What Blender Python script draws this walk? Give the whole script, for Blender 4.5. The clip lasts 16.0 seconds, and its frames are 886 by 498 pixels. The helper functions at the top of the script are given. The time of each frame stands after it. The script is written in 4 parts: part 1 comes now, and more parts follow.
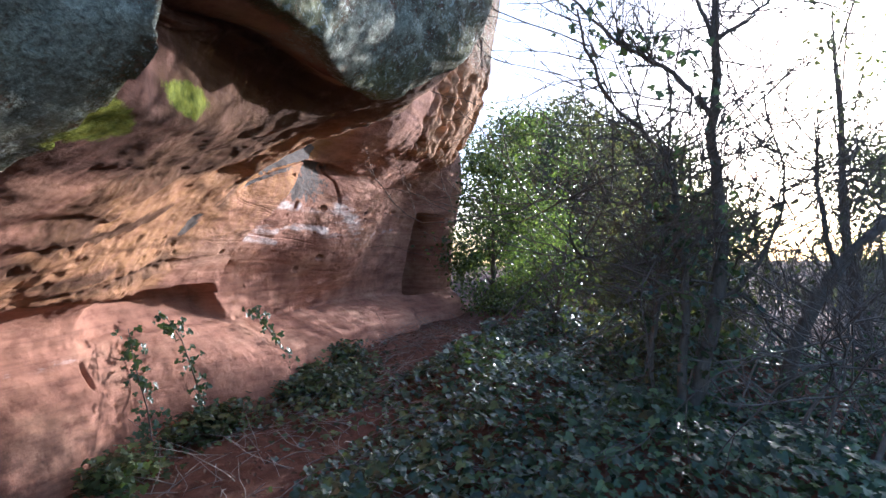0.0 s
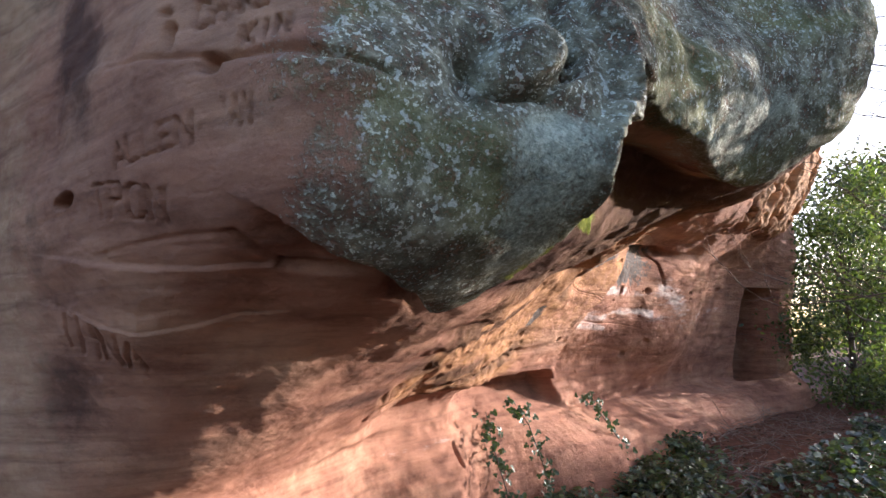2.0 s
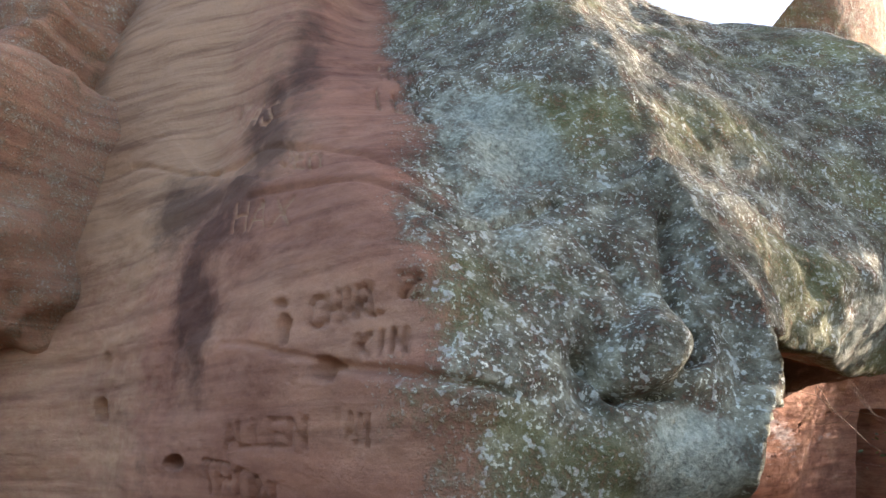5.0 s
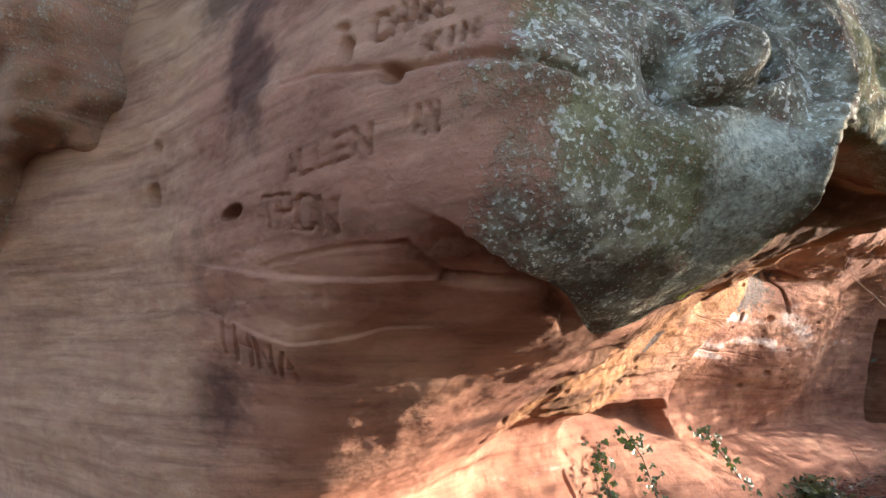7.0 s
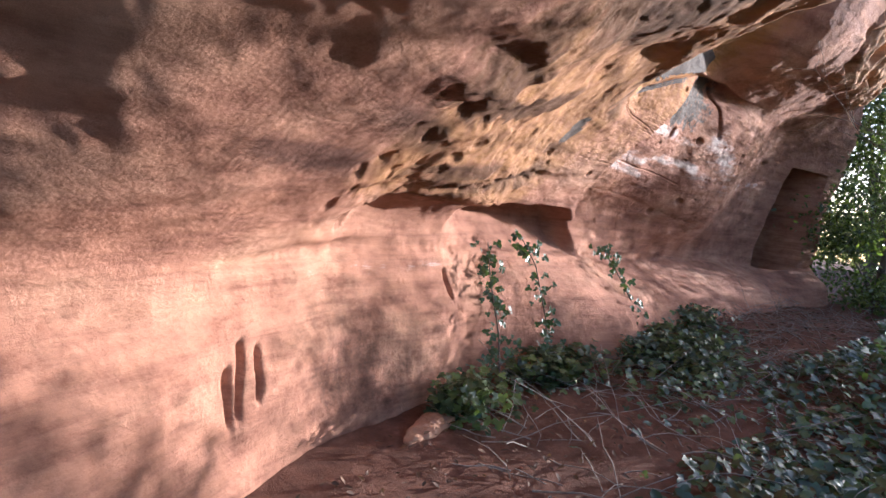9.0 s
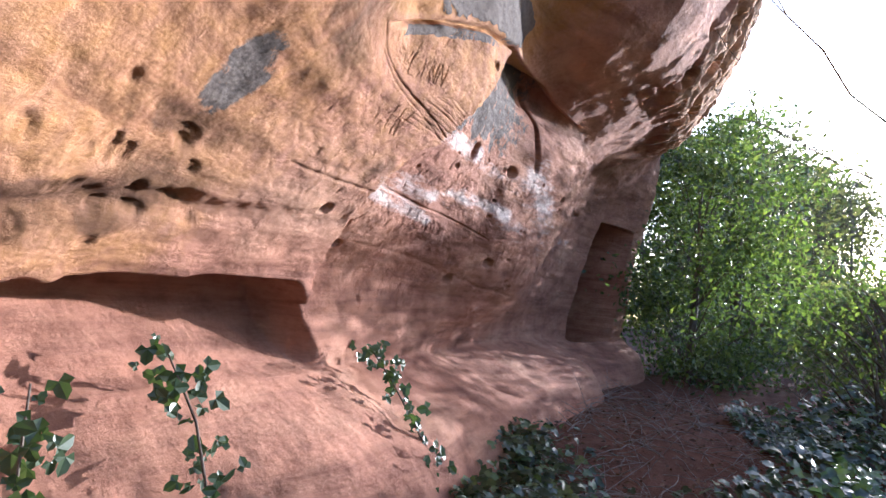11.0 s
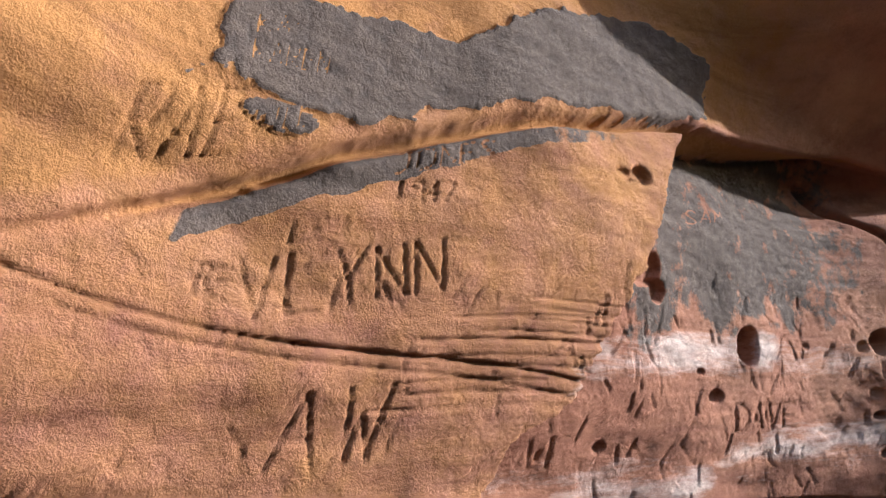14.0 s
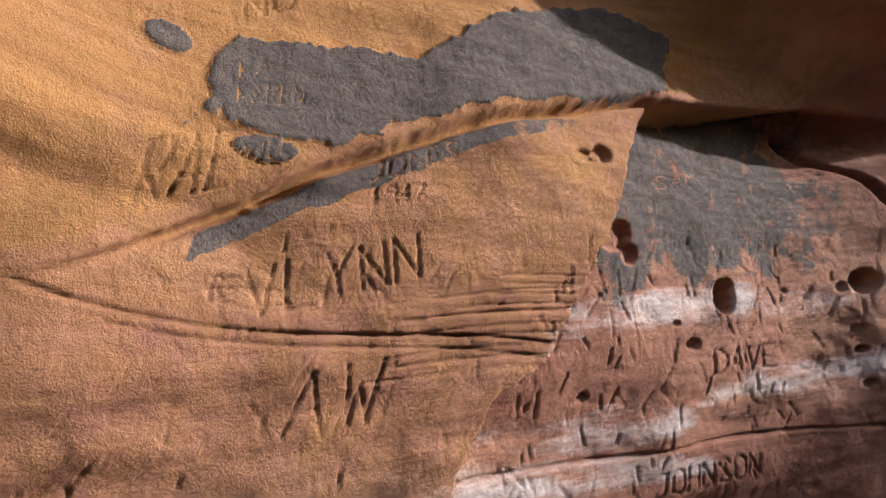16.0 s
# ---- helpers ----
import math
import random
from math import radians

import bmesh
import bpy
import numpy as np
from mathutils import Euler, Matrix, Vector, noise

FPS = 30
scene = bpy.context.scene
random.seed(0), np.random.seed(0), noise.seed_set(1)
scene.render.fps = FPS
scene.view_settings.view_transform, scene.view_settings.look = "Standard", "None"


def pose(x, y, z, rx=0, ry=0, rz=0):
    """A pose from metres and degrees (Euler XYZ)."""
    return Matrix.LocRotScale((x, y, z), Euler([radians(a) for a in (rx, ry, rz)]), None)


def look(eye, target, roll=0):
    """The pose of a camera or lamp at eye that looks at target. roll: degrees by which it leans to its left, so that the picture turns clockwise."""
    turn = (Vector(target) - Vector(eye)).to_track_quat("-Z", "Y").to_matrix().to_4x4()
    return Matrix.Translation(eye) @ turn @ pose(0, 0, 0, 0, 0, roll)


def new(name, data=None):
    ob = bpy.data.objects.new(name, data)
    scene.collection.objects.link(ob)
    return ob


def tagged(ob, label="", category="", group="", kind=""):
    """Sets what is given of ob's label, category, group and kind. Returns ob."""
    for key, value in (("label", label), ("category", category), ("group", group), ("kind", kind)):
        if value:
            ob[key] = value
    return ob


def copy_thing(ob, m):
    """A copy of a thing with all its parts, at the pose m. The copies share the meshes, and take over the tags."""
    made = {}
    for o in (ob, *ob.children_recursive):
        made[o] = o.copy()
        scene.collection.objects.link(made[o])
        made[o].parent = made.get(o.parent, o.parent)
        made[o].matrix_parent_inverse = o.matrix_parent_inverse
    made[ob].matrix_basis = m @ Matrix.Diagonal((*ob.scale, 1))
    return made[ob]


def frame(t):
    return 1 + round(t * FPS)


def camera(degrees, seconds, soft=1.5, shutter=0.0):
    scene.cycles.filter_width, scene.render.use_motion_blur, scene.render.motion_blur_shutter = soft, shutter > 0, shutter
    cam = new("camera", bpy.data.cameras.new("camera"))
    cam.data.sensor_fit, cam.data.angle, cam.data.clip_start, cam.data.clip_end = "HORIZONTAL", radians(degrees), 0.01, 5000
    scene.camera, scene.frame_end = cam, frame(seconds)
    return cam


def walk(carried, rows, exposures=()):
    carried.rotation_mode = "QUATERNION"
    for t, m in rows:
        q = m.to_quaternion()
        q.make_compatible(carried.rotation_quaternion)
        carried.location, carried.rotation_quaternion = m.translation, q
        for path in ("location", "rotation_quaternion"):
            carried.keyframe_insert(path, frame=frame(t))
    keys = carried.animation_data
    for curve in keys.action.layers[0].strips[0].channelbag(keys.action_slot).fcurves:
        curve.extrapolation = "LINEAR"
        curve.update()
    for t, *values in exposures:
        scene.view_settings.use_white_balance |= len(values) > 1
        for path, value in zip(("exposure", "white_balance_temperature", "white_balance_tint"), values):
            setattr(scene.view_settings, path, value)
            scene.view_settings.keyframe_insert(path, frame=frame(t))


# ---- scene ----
cam = camera(75.0, 16.0)
# seconds, place and turn of the carried camera
PATH = [
    (0, pose(0.000, 0.000, 1.500, 90.77, 0.23, 0.96)),
    (0.5, pose(-0.033, 0.021, 1.491, 90.74, 0.10, 1.61)),
    (1, pose(-0.075, 0.055, 1.494, 90.68, -0.76, 3.80)),
    (1.5, pose(-0.134, -0.042, 1.503, 93.46, -0.56, 14.15)),
    (2, pose(-0.298, -0.170, 1.596, 98.60, 0.99, 29.46)),
    (2.5, pose(-0.402, -0.266, 1.804, 103.23, 1.47, 37.27)),
    (3, pose(-0.394, -0.277, 1.938, 106.27, 1.89, 37.76)),
    (3.5, pose(-0.393, -0.283, 2.006, 107.26, 1.96, 37.51)),
    (3.7, pose(-0.385, -0.279, 2.031, 107.90, 1.94, 37.26)),
    (5.8, pose(-0.346, -0.260, 2.037, 107.71, 0.84, 36.14)),
    (6, pose(-0.382, -0.264, 1.945, 106.44, 1.22, 36.80)),
    (6.5, pose(-0.446, -0.270, 1.762, 104.16, -0.11, 37.83)),
    (7, pose(-0.498, -0.230, 1.590, 100.62, -1.33, 37.45)),
    (7.5, pose(-0.578, 0.055, 1.489, 95.57, -1.90, 31.36)),
    (8, pose(-0.665, 0.261, 1.357, 84.68, -4.35, 30.31)),
    (8.2, pose(-0.655, 0.314, 1.336, 83.03, -6.45, 30.54)),
    (10.3, pose(-1.188, 2.213, 1.159, 91.91, -6.06, 22.55)),
    (10.5, pose(-1.194, 2.538, 1.253, 93.10, -4.30, 17.47)),
    (11, pose(-1.197, 2.983, 1.316, 93.73, -6.13, 9.82)),
    (11.5, pose(-1.242, 3.367, 1.341, 97.86, -6.31, 5.40)),
    (12, pose(-1.248, 3.677, 1.403, 97.81, -1.81, 5.22)),
    (12.5, pose(-1.120, 3.994, 1.440, 102.17, 3.53, 13.87)),
    (13, pose(-1.043, 4.219, 1.493, 104.29, 3.74, 22.38)),
    (13.5, pose(-1.145, 4.439, 1.586, 116.17, 4.23, 38.50)),
    (14, pose(-1.073, 4.457, 1.706, 117.46, 7.78, 50.49)),
    (14.5, pose(-0.969, 4.489, 1.797, 115.14, 5.09, 54.14)),
    (15, pose(-0.881, 4.487, 1.847, 112.62, 4.64, 56.51)),
    (15.5, pose(-0.883, 4.472, 1.780, 113.90, 9.58, 56.60)),
    (16, pose(-0.906, 4.433, 1.675, 114.27, 10.81, 55.06)),
]
# the camera opens up in the shade of the rock
EXPOSURES = [(t, stops, 6300 if 2 < t < 8 else 5700 if t == 8 else 4900 if t < 13 else 5350, 22 if 2 < t < 8 else 17) for t, stops in ((0, 1.5), (1.5, 1.5), (2.5, 2.0), (3.5, 2.15), (6, 2.2), (7, 2.25), (8, 1.8), (10.5, 1.7), (11, 1.8), (12.5, 1.85), (13.5, 1.45), (14.5, 1.0), (16, 0.86))]
walk(cam, PATH, EXPOSURES)

# ---- light ----
SUN_AZ, SUN_EL = 38.0, 10.0      # degrees to the right of +y, and above the horizon
world = bpy.data.worlds.new("sky")
scene.world = world
world.use_nodes = True
wn, wl = world.node_tree.nodes, world.node_tree.links
sky = wn.new("ShaderNodeTexSky")
sky.sky_type, sky.sun_disc = "NISHITA", False
sky.sun_elevation, sky.sun_rotation = radians(SUN_EL + 4), radians(SUN_AZ)
sky.air_density, sky.dust_density = 1.0, 2.0
wn["Background"].inputs["Strength"].default_value = 0.15
wl.new(sky.outputs[0], wn["Background"].inputs["Color"])
sun_lamp = new("sun", bpy.data.lights.new("sun", "SUN"))
sun_lamp.data.energy, sun_lamp.data.angle, sun_lamp.data.color = 4.6, radians(0.6), (1.0, 0.86, 0.68)
sun_to = Vector((math.sin(radians(SUN_AZ)), math.cos(radians(SUN_AZ)), math.tan(radians(SUN_EL))))
sun_lamp.matrix_world = look(sun_to * 50, (0, 0, 0))

# ---- materials ----
def material(name, rough=0.8, spec=0.3):
    m = bpy.data.materials.new(name)
    m.use_nodes = True
    b = m.node_tree.nodes["Principled BSDF"]
    b.inputs["Roughness"].default_value = rough
    b.inputs["Specular IOR Level"].default_value = spec
    return m, m.node_tree.nodes, m.node_tree.links, b


def noise_node(n, l, scale, detail=6, rough=0.6, stretch=(1, 1, 1), distort=0.0):
    geo, mp, tx = n.new("ShaderNodeNewGeometry"), n.new("ShaderNodeMapping"), n.new("ShaderNodeTexNoise")
    mp.inputs["Scale"].default_value = stretch
    tx.inputs["Scale"].default_value, tx.inputs["Detail"].default_value = scale, detail
    tx.inputs["Roughness"].default_value, tx.inputs["Distortion"].default_value = rough, distort
    l.new(geo.outputs["Position"], mp.inputs[0])
    l.new(mp.outputs[0], tx.inputs["Vector"])
    return tx.outputs["Fac"]


def ramp(n, l, fac, stops):
    r = n.new("ShaderNodeValToRGB")
    e = r.color_ramp.elements
    while len(e) < len(stops):
        e.new(0.5)
    for k, (p, c) in enumerate(stops):
        e[k].position, e[k].color = p, (*c, 1) if len(c) == 3 else c
    l.new(fac, r.inputs[0])
    return r.outputs[0]


def mix(n, l, fac, a, b, mode="MIX"):
    x = n.new("ShaderNodeMix")
    x.data_type, x.blend_type = "RGBA", mode
    for sock, v in ((x.inputs[0], fac), (x.inputs[6], a), (x.inputs[7], b)):
        if isinstance(v, (int, float)):
            sock.default_value = v
        elif isinstance(v, tuple):
            sock.default_value = (*v, 1)
        else:
            l.new(v, sock)
    return x.outputs[2]


def calc(n, l, op, a, b=0.0, c=0.0, clamp=False):
    x = n.new("ShaderNodeMath")
    x.operation, x.use_clamp = op, clamp
    for sock, v in zip(x.inputs, (a, b, c)):
        if isinstance(v, (int, float)):
            sock.default_value = v
        else:
            l.new(v, sock)
    return x.outputs[0]


def attr(n, name):
    a = n.new("ShaderNodeAttribute")
    a.attribute_name = name
    return a.outputs["Fac"]


def bump(n, l, b, height, strength, dist):
    x = n.new("ShaderNodeBump")
    x.inputs["Strength"].default_value, x.inputs["Distance"].default_value = strength, dist
    l.new(height, x.inputs["Height"])
    l.new(x.outputs[0], b.inputs["Normal"])


def spread(n, l, mask, noise, lo, hi):
    """A soft mask broken up by a noise: noise plus mask pushed through a threshold."""
    s = calc(n, l, "ADD", mask, noise)
    r = n.new("ShaderNodeMapRange")
    r.inputs[1].default_value, r.inputs[2].default_value = lo, hi
    l.new(s, r.inputs[0])
    return r.outputs[0]


def rock_material():
    m, n, l, b = material("sandstone", 0.92, 0.2)
    broad = noise_node(n, l, 1.3, 5, 0.6, (1, 1, 2.2))
    bands = noise_node(n, l, 2.6, 7, 0.65, (0.5, 0.5, 7), 0.3)
    fine = noise_node(n, l, 38, 8, 0.7)
    grain = noise_node(n, l, 420, 3, 0.6)
    speck = noise_node(n, l, 95, 4, 0.65)
    blot = noise_node(n, l, 14, 6, 0.7)
    red = ramp(n, l, broad, [(0.25, (0.25, 0.115, 0.075)), (0.5, (0.36, 0.18, 0.115)), (0.75, (0.46, 0.27, 0.17))])
    band = ramp(n, l, bands, [(0.32, (0.42, 0.36, 0.36)), (0.5, (1, 1, 1)), (0.68, (1.25, 1.25, 1.2))])
    col = mix(n, l, 0.55, red, band, "MULTIPLY")
    col = mix(n, l, 0.75, col, ramp(n, l, noise_node(n, l, 5, 7, 0.72, (1, 1, 1.8)), [(0.3, (0.5, 0.44, 0.42)), (0.5, (1, 1, 1)), (0.72, (1.28, 1.3, 1.25))]), "MULTIPLY")
    # yellower bloom
    col = mix(n, l, spread(n, l, attr(n, "ochre"), blot, 0.75, 1.25), col, mix(n, l, 0.6, (0.38, 0.20, 0.072), band, "MULTIPLY"))
    # buff weathered stone
    col = mix(n, l, spread(n, l, attr(n, "buff"), blot, 0.8, 1.3), col, mix(n, l, 0.7, (0.44, 0.275, 0.165), band, "MULTIPLY"))
    # dark crust
    col = mix(n, l, spread(n, l, attr(n, "crust"), blot, 0.93, 1.03), col, ramp(n, l, fine, [(0.3, (0.085, 0.075, 0.07)), (0.7, (0.15, 0.125, 0.105))]))
    # soot and damp stains, and shade painted under the brow lip
    col = mix(n, l, spread(n, l, attr(n, "stain_shade"), blot, 0.75, 1.25), col, mix(n, l, 0.8, col, (0.22, 0.21, 0.24), "MULTIPLY"))
    # salt bloom
    salt = spread(n, l, attr(n, "salt"), noise_node(n, l, 13, 9, 0.8, (1, 1, 6)), 0.98, 1.42)
    col = mix(n, l, salt, col, mix(n, l, 0.25, (0.74, 0.68, 0.64), col))
    # lichen crust: grey-green ground with pale and dark flecks
    lich = ramp(n, l, blot, [(0.3, (0.05, 0.045, 0.033)), (0.5, (0.14, 0.133, 0.095)), (0.68, (0.31, 0.31, 0.235))])
    lich = mix(n, l, ramp(n, l, speck, [(0.57, (0, 0, 0)), (0.64, (1, 1, 1))]), lich, (0.55, 0.57, 0.50))
    lich = mix(n, l, ramp(n, l, broad, [(0.5, (0, 0, 0)), (0.62, (0.6, 0.6, 0.6))]), lich, (0.13, 0.14, 0.045))
    patch = noise_node(n, l, 4.5, 6, 0.7)
    lich = mix(n, l, 0.9, lich, ramp(n, l, patch, [(0.36, (0.55, 0.53, 0.48)), (0.5, (1.15, 1.15, 1.1)), (0.64, (1.7, 1.7, 1.6))]), "MULTIPLY")
    spots = noise_node(n, l, 48, 3, 0.5)
    lich = mix(n, l, calc(n, l, "MULTIPLY", ramp(n, l, spots, [(0.59, (0, 0, 0)), (0.63, (1, 1, 1))]), ramp(n, l, patch, [(0.42, (0, 0, 0)), (0.58, (1, 1, 1))])), lich, (0.58, 0.62, 0.54))
    lfac = spread(n, l, attr(n, "lichen"), mix(n, l, 0.5, blot, speck), 0.85, 1.1)
    col = mix(n, l, lfac, col, lich)
    pale = spread(n, l, attr(n, "pale"), mix(n, l, 0.4, blot, speck), 0.9, 1.25)
    col = mix(n, l, pale, col, mix(n, l, 1.0, ramp(n, l, fine, [(0.3, (0.27, 0.30, 0.235)), (0.7, (0.52, 0.56, 0.45))]), ramp(n, l, mix(n, l, 0.5, patch, speck), [(0.38, (0.5, 0.5, 0.5)), (0.56, (1.1, 1.1, 1.1))]), "MULTIPLY"))
    moss = spread(n, l, attr(n, "moss"), blot, 0.9, 1.1)
    col = mix(n, l, moss, col, ramp(n, l, fine, [(0.3, (0.09, 0.12, 0.012)), (0.7, (0.34, 0.36, 0.035))]))
    col = mix(n, l, 0.35, col, ramp(n, l, grain, [(0.3, (0.55, 0.55, 0.55)), (0.7, (1.3, 1.3, 1.3))]), "MULTIPLY")
    l.new(col, b.inputs["Base Color"])
    h = calc(n, l, "ADD", calc(n, l, "MULTIPLY", fine, 1.0), calc(n, l, "MULTIPLY", grain, 0.25))
    h = calc(n, l, "ADD", h, calc(n, l, "MULTIPLY", bands, 0.5))
    h = calc(n, l, "ADD", h, calc(n, l, "MULTIPLY", lfac, calc(n, l, "MULTIPLY", blot, 2.0)))
    bump(n, l, b, h, 0.85, 0.014)
    return m


ROCK = rock_material()

# ---- noise in arrays ----
def lattice(i, j, k, seed):
    h = (i * 374761393 + j * 668265263 + k * 2147483647 + seed * 974634777) & 0xFFFFFFFF
    h = ((h ^ (h >> 13)) * 1274126177) & 0xFFFFFFFF
    return ((h ^ (h >> 16)) & 0xFFFF) / 65535.0


def value_noise(p, seed=0):
    """Smooth noise from -1 to 1 at an array of places."""
    q = np.floor(p).astype(np.int64)
    f = p - q
    f = f * f * (3 - 2 * f)
    out = 0
    for a in (0, 1):
        for b in (0, 1):
            for c in (0, 1):
                w = (f[..., 0] if a else 1 - f[..., 0]) * (f[..., 1] if b else 1 - f[..., 1]) * (f[..., 2] if c else 1 - f[..., 2])
                out = out + w * lattice(q[..., 0] + a, q[..., 1] + b, q[..., 2] + c, seed)
    return out * 2 - 1


def fbm(p, scale, octaves=4, seed=0, stretch=(1, 1, 1)):
    p = p * np.array(stretch) * scale
    out, amp = 0, 1.0
    for k in range(octaves):
        out = out + amp * value_noise(p, seed + k)
        p, amp = p * 2.03 + 7.1, amp * 0.5
    return out / 1.8


def step(a, b, x):
    t = np.clip((x - a) / (b - a), 0, 1)
    return t * t * (3 - 2 * t)


def spline(keys, values, at):
    """Cardinal spline through values (rows) at uneven keys."""
    keys, values, at = np.asarray(keys, float), np.asarray(values, float), np.asarray(at, float)
    slope = np.gradient(values, keys, axis=0)
    i = np.clip(np.searchsorted(keys, at) - 1, 0, len(keys) - 2)
    h = (keys[i + 1] - keys[i])
    t = (at - keys[i]) / h
    shape = (-1,) + (1,) * (values.ndim - 1)
    t, h = t.reshape(shape), h.reshape(shape)
    return ((2 * t**3 - 3 * t**2 + 1) * values[i] + (t**3 - 2 * t**2 + t) * h * slope[i]
            + (-2 * t**3 + 3 * t**2) * values[i + 1] + (t**3 - t**2) * h * slope[i + 1])


# ---- the sandstone outcrop ----
# Each section stands upright from the back of the recess (a) out to the brow (b).
# Its outline runs from the ground up: share of the way from a to b, and height.
SECTIONS = []


def section(a, b, *outline):
    a, b = np.array(a), np.array(b)
    SECTIONS.append([(*(a + (b - a) * u), z) for u, z in outline])


section((-9.0, 1.5), (-9.0, 0.9), (0.8, -0.4), (0.5, 0.5), (0, 0.85), (0.2, 1.3), (0.5, 1.7), (0.7, 2.0), (1, 2.3), (1, 2.8), (0.5, 3.6), (-1, 5.5))
section((-3.6, 0.9), (-3.6, 0.6), (1.5, -0.4), (1, 0.5), (0, 0.85), (0.3, 1.25), (0.5, 1.55), (0.75, 1.85), (1, 2.1), (1.1, 2.6), (0.8, 3.5), (-2, 6.4))
section((-2.9, 0.95), (-2.75, 0.72), (1.5, -0.4), (1, 0.5), (0, 0.85), (0.3, 1.25), (0.5, 1.55), (0.75, 1.85), (1, 2.1), (1.1, 2.6), (0.8, 3.5), (-2, 6.4))
section((-2.5, 1.15), (-2.15, 0.68), (0.9, -0.4), (0.55, 0.5), (0, 0.84), (0.25, 1.2), (0.5, 1.5), (0.8, 1.75), (1, 2.0), (1.05, 2.5), (0.7, 3.2), (-1.0, 6.4))
section((-2.45, 1.6), (-1.65, 0.62), (0.35, -0.4), (0.2, 0.5), (0, 0.84), (0.3, 1.15), (0.6, 1.45), (0.82, 1.65), (1, 2.0), (1.0, 2.5), (0.75, 3.2), (-0.2, 6.0))
section((-2.45, 1.85), (-1.2, 0.64), (0.2, -0.4), (0.1, 0.5), (0, 0.86), (0.25, 1.15), (0.55, 1.5), (0.76, 1.68), (1, 1.9), (1.02, 2.4), (0.72, 3.1), (-0.3, 5.8))
section((-2.47, 2.1), (-0.85, 0.82), (0.12, -0.4), (0.06, 0.5), (0, 0.87), (0.25, 1.2), (0.5, 1.52), (0.8, 1.69), (0.98, 1.9), (1, 2.2), (0.85, 2.75), (0, 5.4))
section((-2.5, 2.35), (-0.6, 1.08), (0.1, -0.4), (0.05, 0.5), (0, 0.88), (0.2, 1.2), (0.45, 1.5), (0.75, 1.73), (0.97, 1.95), (1, 2.15), (0.93, 2.6), (0.35, 5.4))
section((-2.52, 2.6), (-0.62, 1.65), (0.1, -0.4), (0.05, 0.5), (0, 0.9), (0.2, 1.2), (0.45, 1.5), (0.75, 1.78), (0.97, 2.02), (1.02, 2.3), (1, 2.8), (0.45, 5.2))
section((-2.6, 3.0), (-0.5, 2.35), (0.12, -0.4), (0.06, 0.5), (0, 0.92), (0.15, 1.2), (0.35, 1.45), (0.62, 1.85), (0.97, 2.2), (1.1, 2.6), (1.05, 3.2), (0.45, 5.3))
section((-2.5, 3.6), (0.0, 3.0), (0.1, -0.4), (0.05, 0.5), (0, 0.92), (0.1, 1.2), (0.22, 1.5), (0.5, 2.05), (0.95, 2.4), (1.07, 2.9), (1.0, 3.7), (0.2, 5.0))
section((-2.45, 4.3), (-1.55, 4.5), (0.35, -0.4), (0.15, 0.6), (0, 0.95), (0.15, 1.25), (0.35, 1.52), (0.75, 1.85), (0.97, 2.2), (1.12, 2.6), (1.6, 3.2), (2.2, 5.0))
section((-2.15, 5.3), (-1.5, 5.2), (0.9, -0.4), (0.6, 0.6), (0, 0.95), (0.05, 1.25), (0.3, 1.5), (0.75, 1.9), (1, 2.2), (1.1, 2.55), (1.2, 2.95), (1.8, 5.0))
section((-2.0, 6.3), (-1.36, 6.15), (1.0, -0.4), (0.75, 0.6), (0, 0.88), (0.1, 1.2), (0.45, 1.55), (0.72, 1.9), (0.95, 2.3), (1.02, 2.5), (1.9, 2.78), (3.4, 6.5))
section((-1.75, 7.6), (-0.95, 7.6), (1, -0.4), (0.8, 0.6), (0, 0.88), (0.25, 1.2), (0.55, 1.5), (0.75, 1.9), (0.95, 2.3), (1.1, 2.5), (1.9, 2.95), (3.0, 6.5))
section((-1.4, 8.7), (-0.85, 8.7), (1.6, -0.4), (1.2, 0.65), (0, 0.9), (0.15, 1.3), (0.4, 1.7), (0.6, 2.0), (0.8, 2.3), (1.0, 2.55), (2.4, 3.0), (4.2, 6.5))
section((-0.95, 9.9), (-0.55, 9.7), (1.3, -0.4), (1, 0.65), (0, 0.9), (0.1, 1.4), (0.3, 1.8), (0.5, 2.1), (0.8, 2.4), (1.2, 2.6), (2.5, 3.2), (4.5, 6.5))
section((-0.38, 10.55), (-0.12, 10.3), (1.3, -0.4), (1, 0.65), (0, 0.9), (0.1, 1.4), (0.3, 1.8), (0.5, 2.1), (0.8, 2.4), (1.2, 2.8), (1.8, 3.6), (1.5, 6.5))
section((-0.6, 14.5), (-0.1, 14.5), (1.3, -0.4), (1, 0.65), (0, 0.9), (0.1, 1.4), (0.3, 1.8), (0.5, 2.1), (0.8, 2.4), (1, 2.8), (0.5, 3.8), (-2, 6.5))
SECTIONS = np.array(SECTIONS)
brow = SECTIONS[:, 6, :2]
S_KEY = np.concatenate([[0], np.cumsum(np.linalg.norm(np.diff(SECTIONS[:, 5, :2], axis=0), axis=1))])
V_KEY = np.array([0, 0.9, 1.25, 1.6, 2.0, 2.5, 2.95, 3.4, 4.0, 5.8])


def graded(keys, pace):
    """Even steps of the given size between each two keys."""
    out = [np.arange(a, b - d * 0.3, d) for a, b, d in zip(keys[:-1], keys[1:], pace)]
    return np.concatenate(out + [[keys[-1]]])


def rock_base(s, v):
    rows = spline(S_KEY, SECTIONS, s)                       # s, 10, 3
    return spline(V_KEY, rows.transpose(1, 0, 2), v).transpose(1, 0, 2)


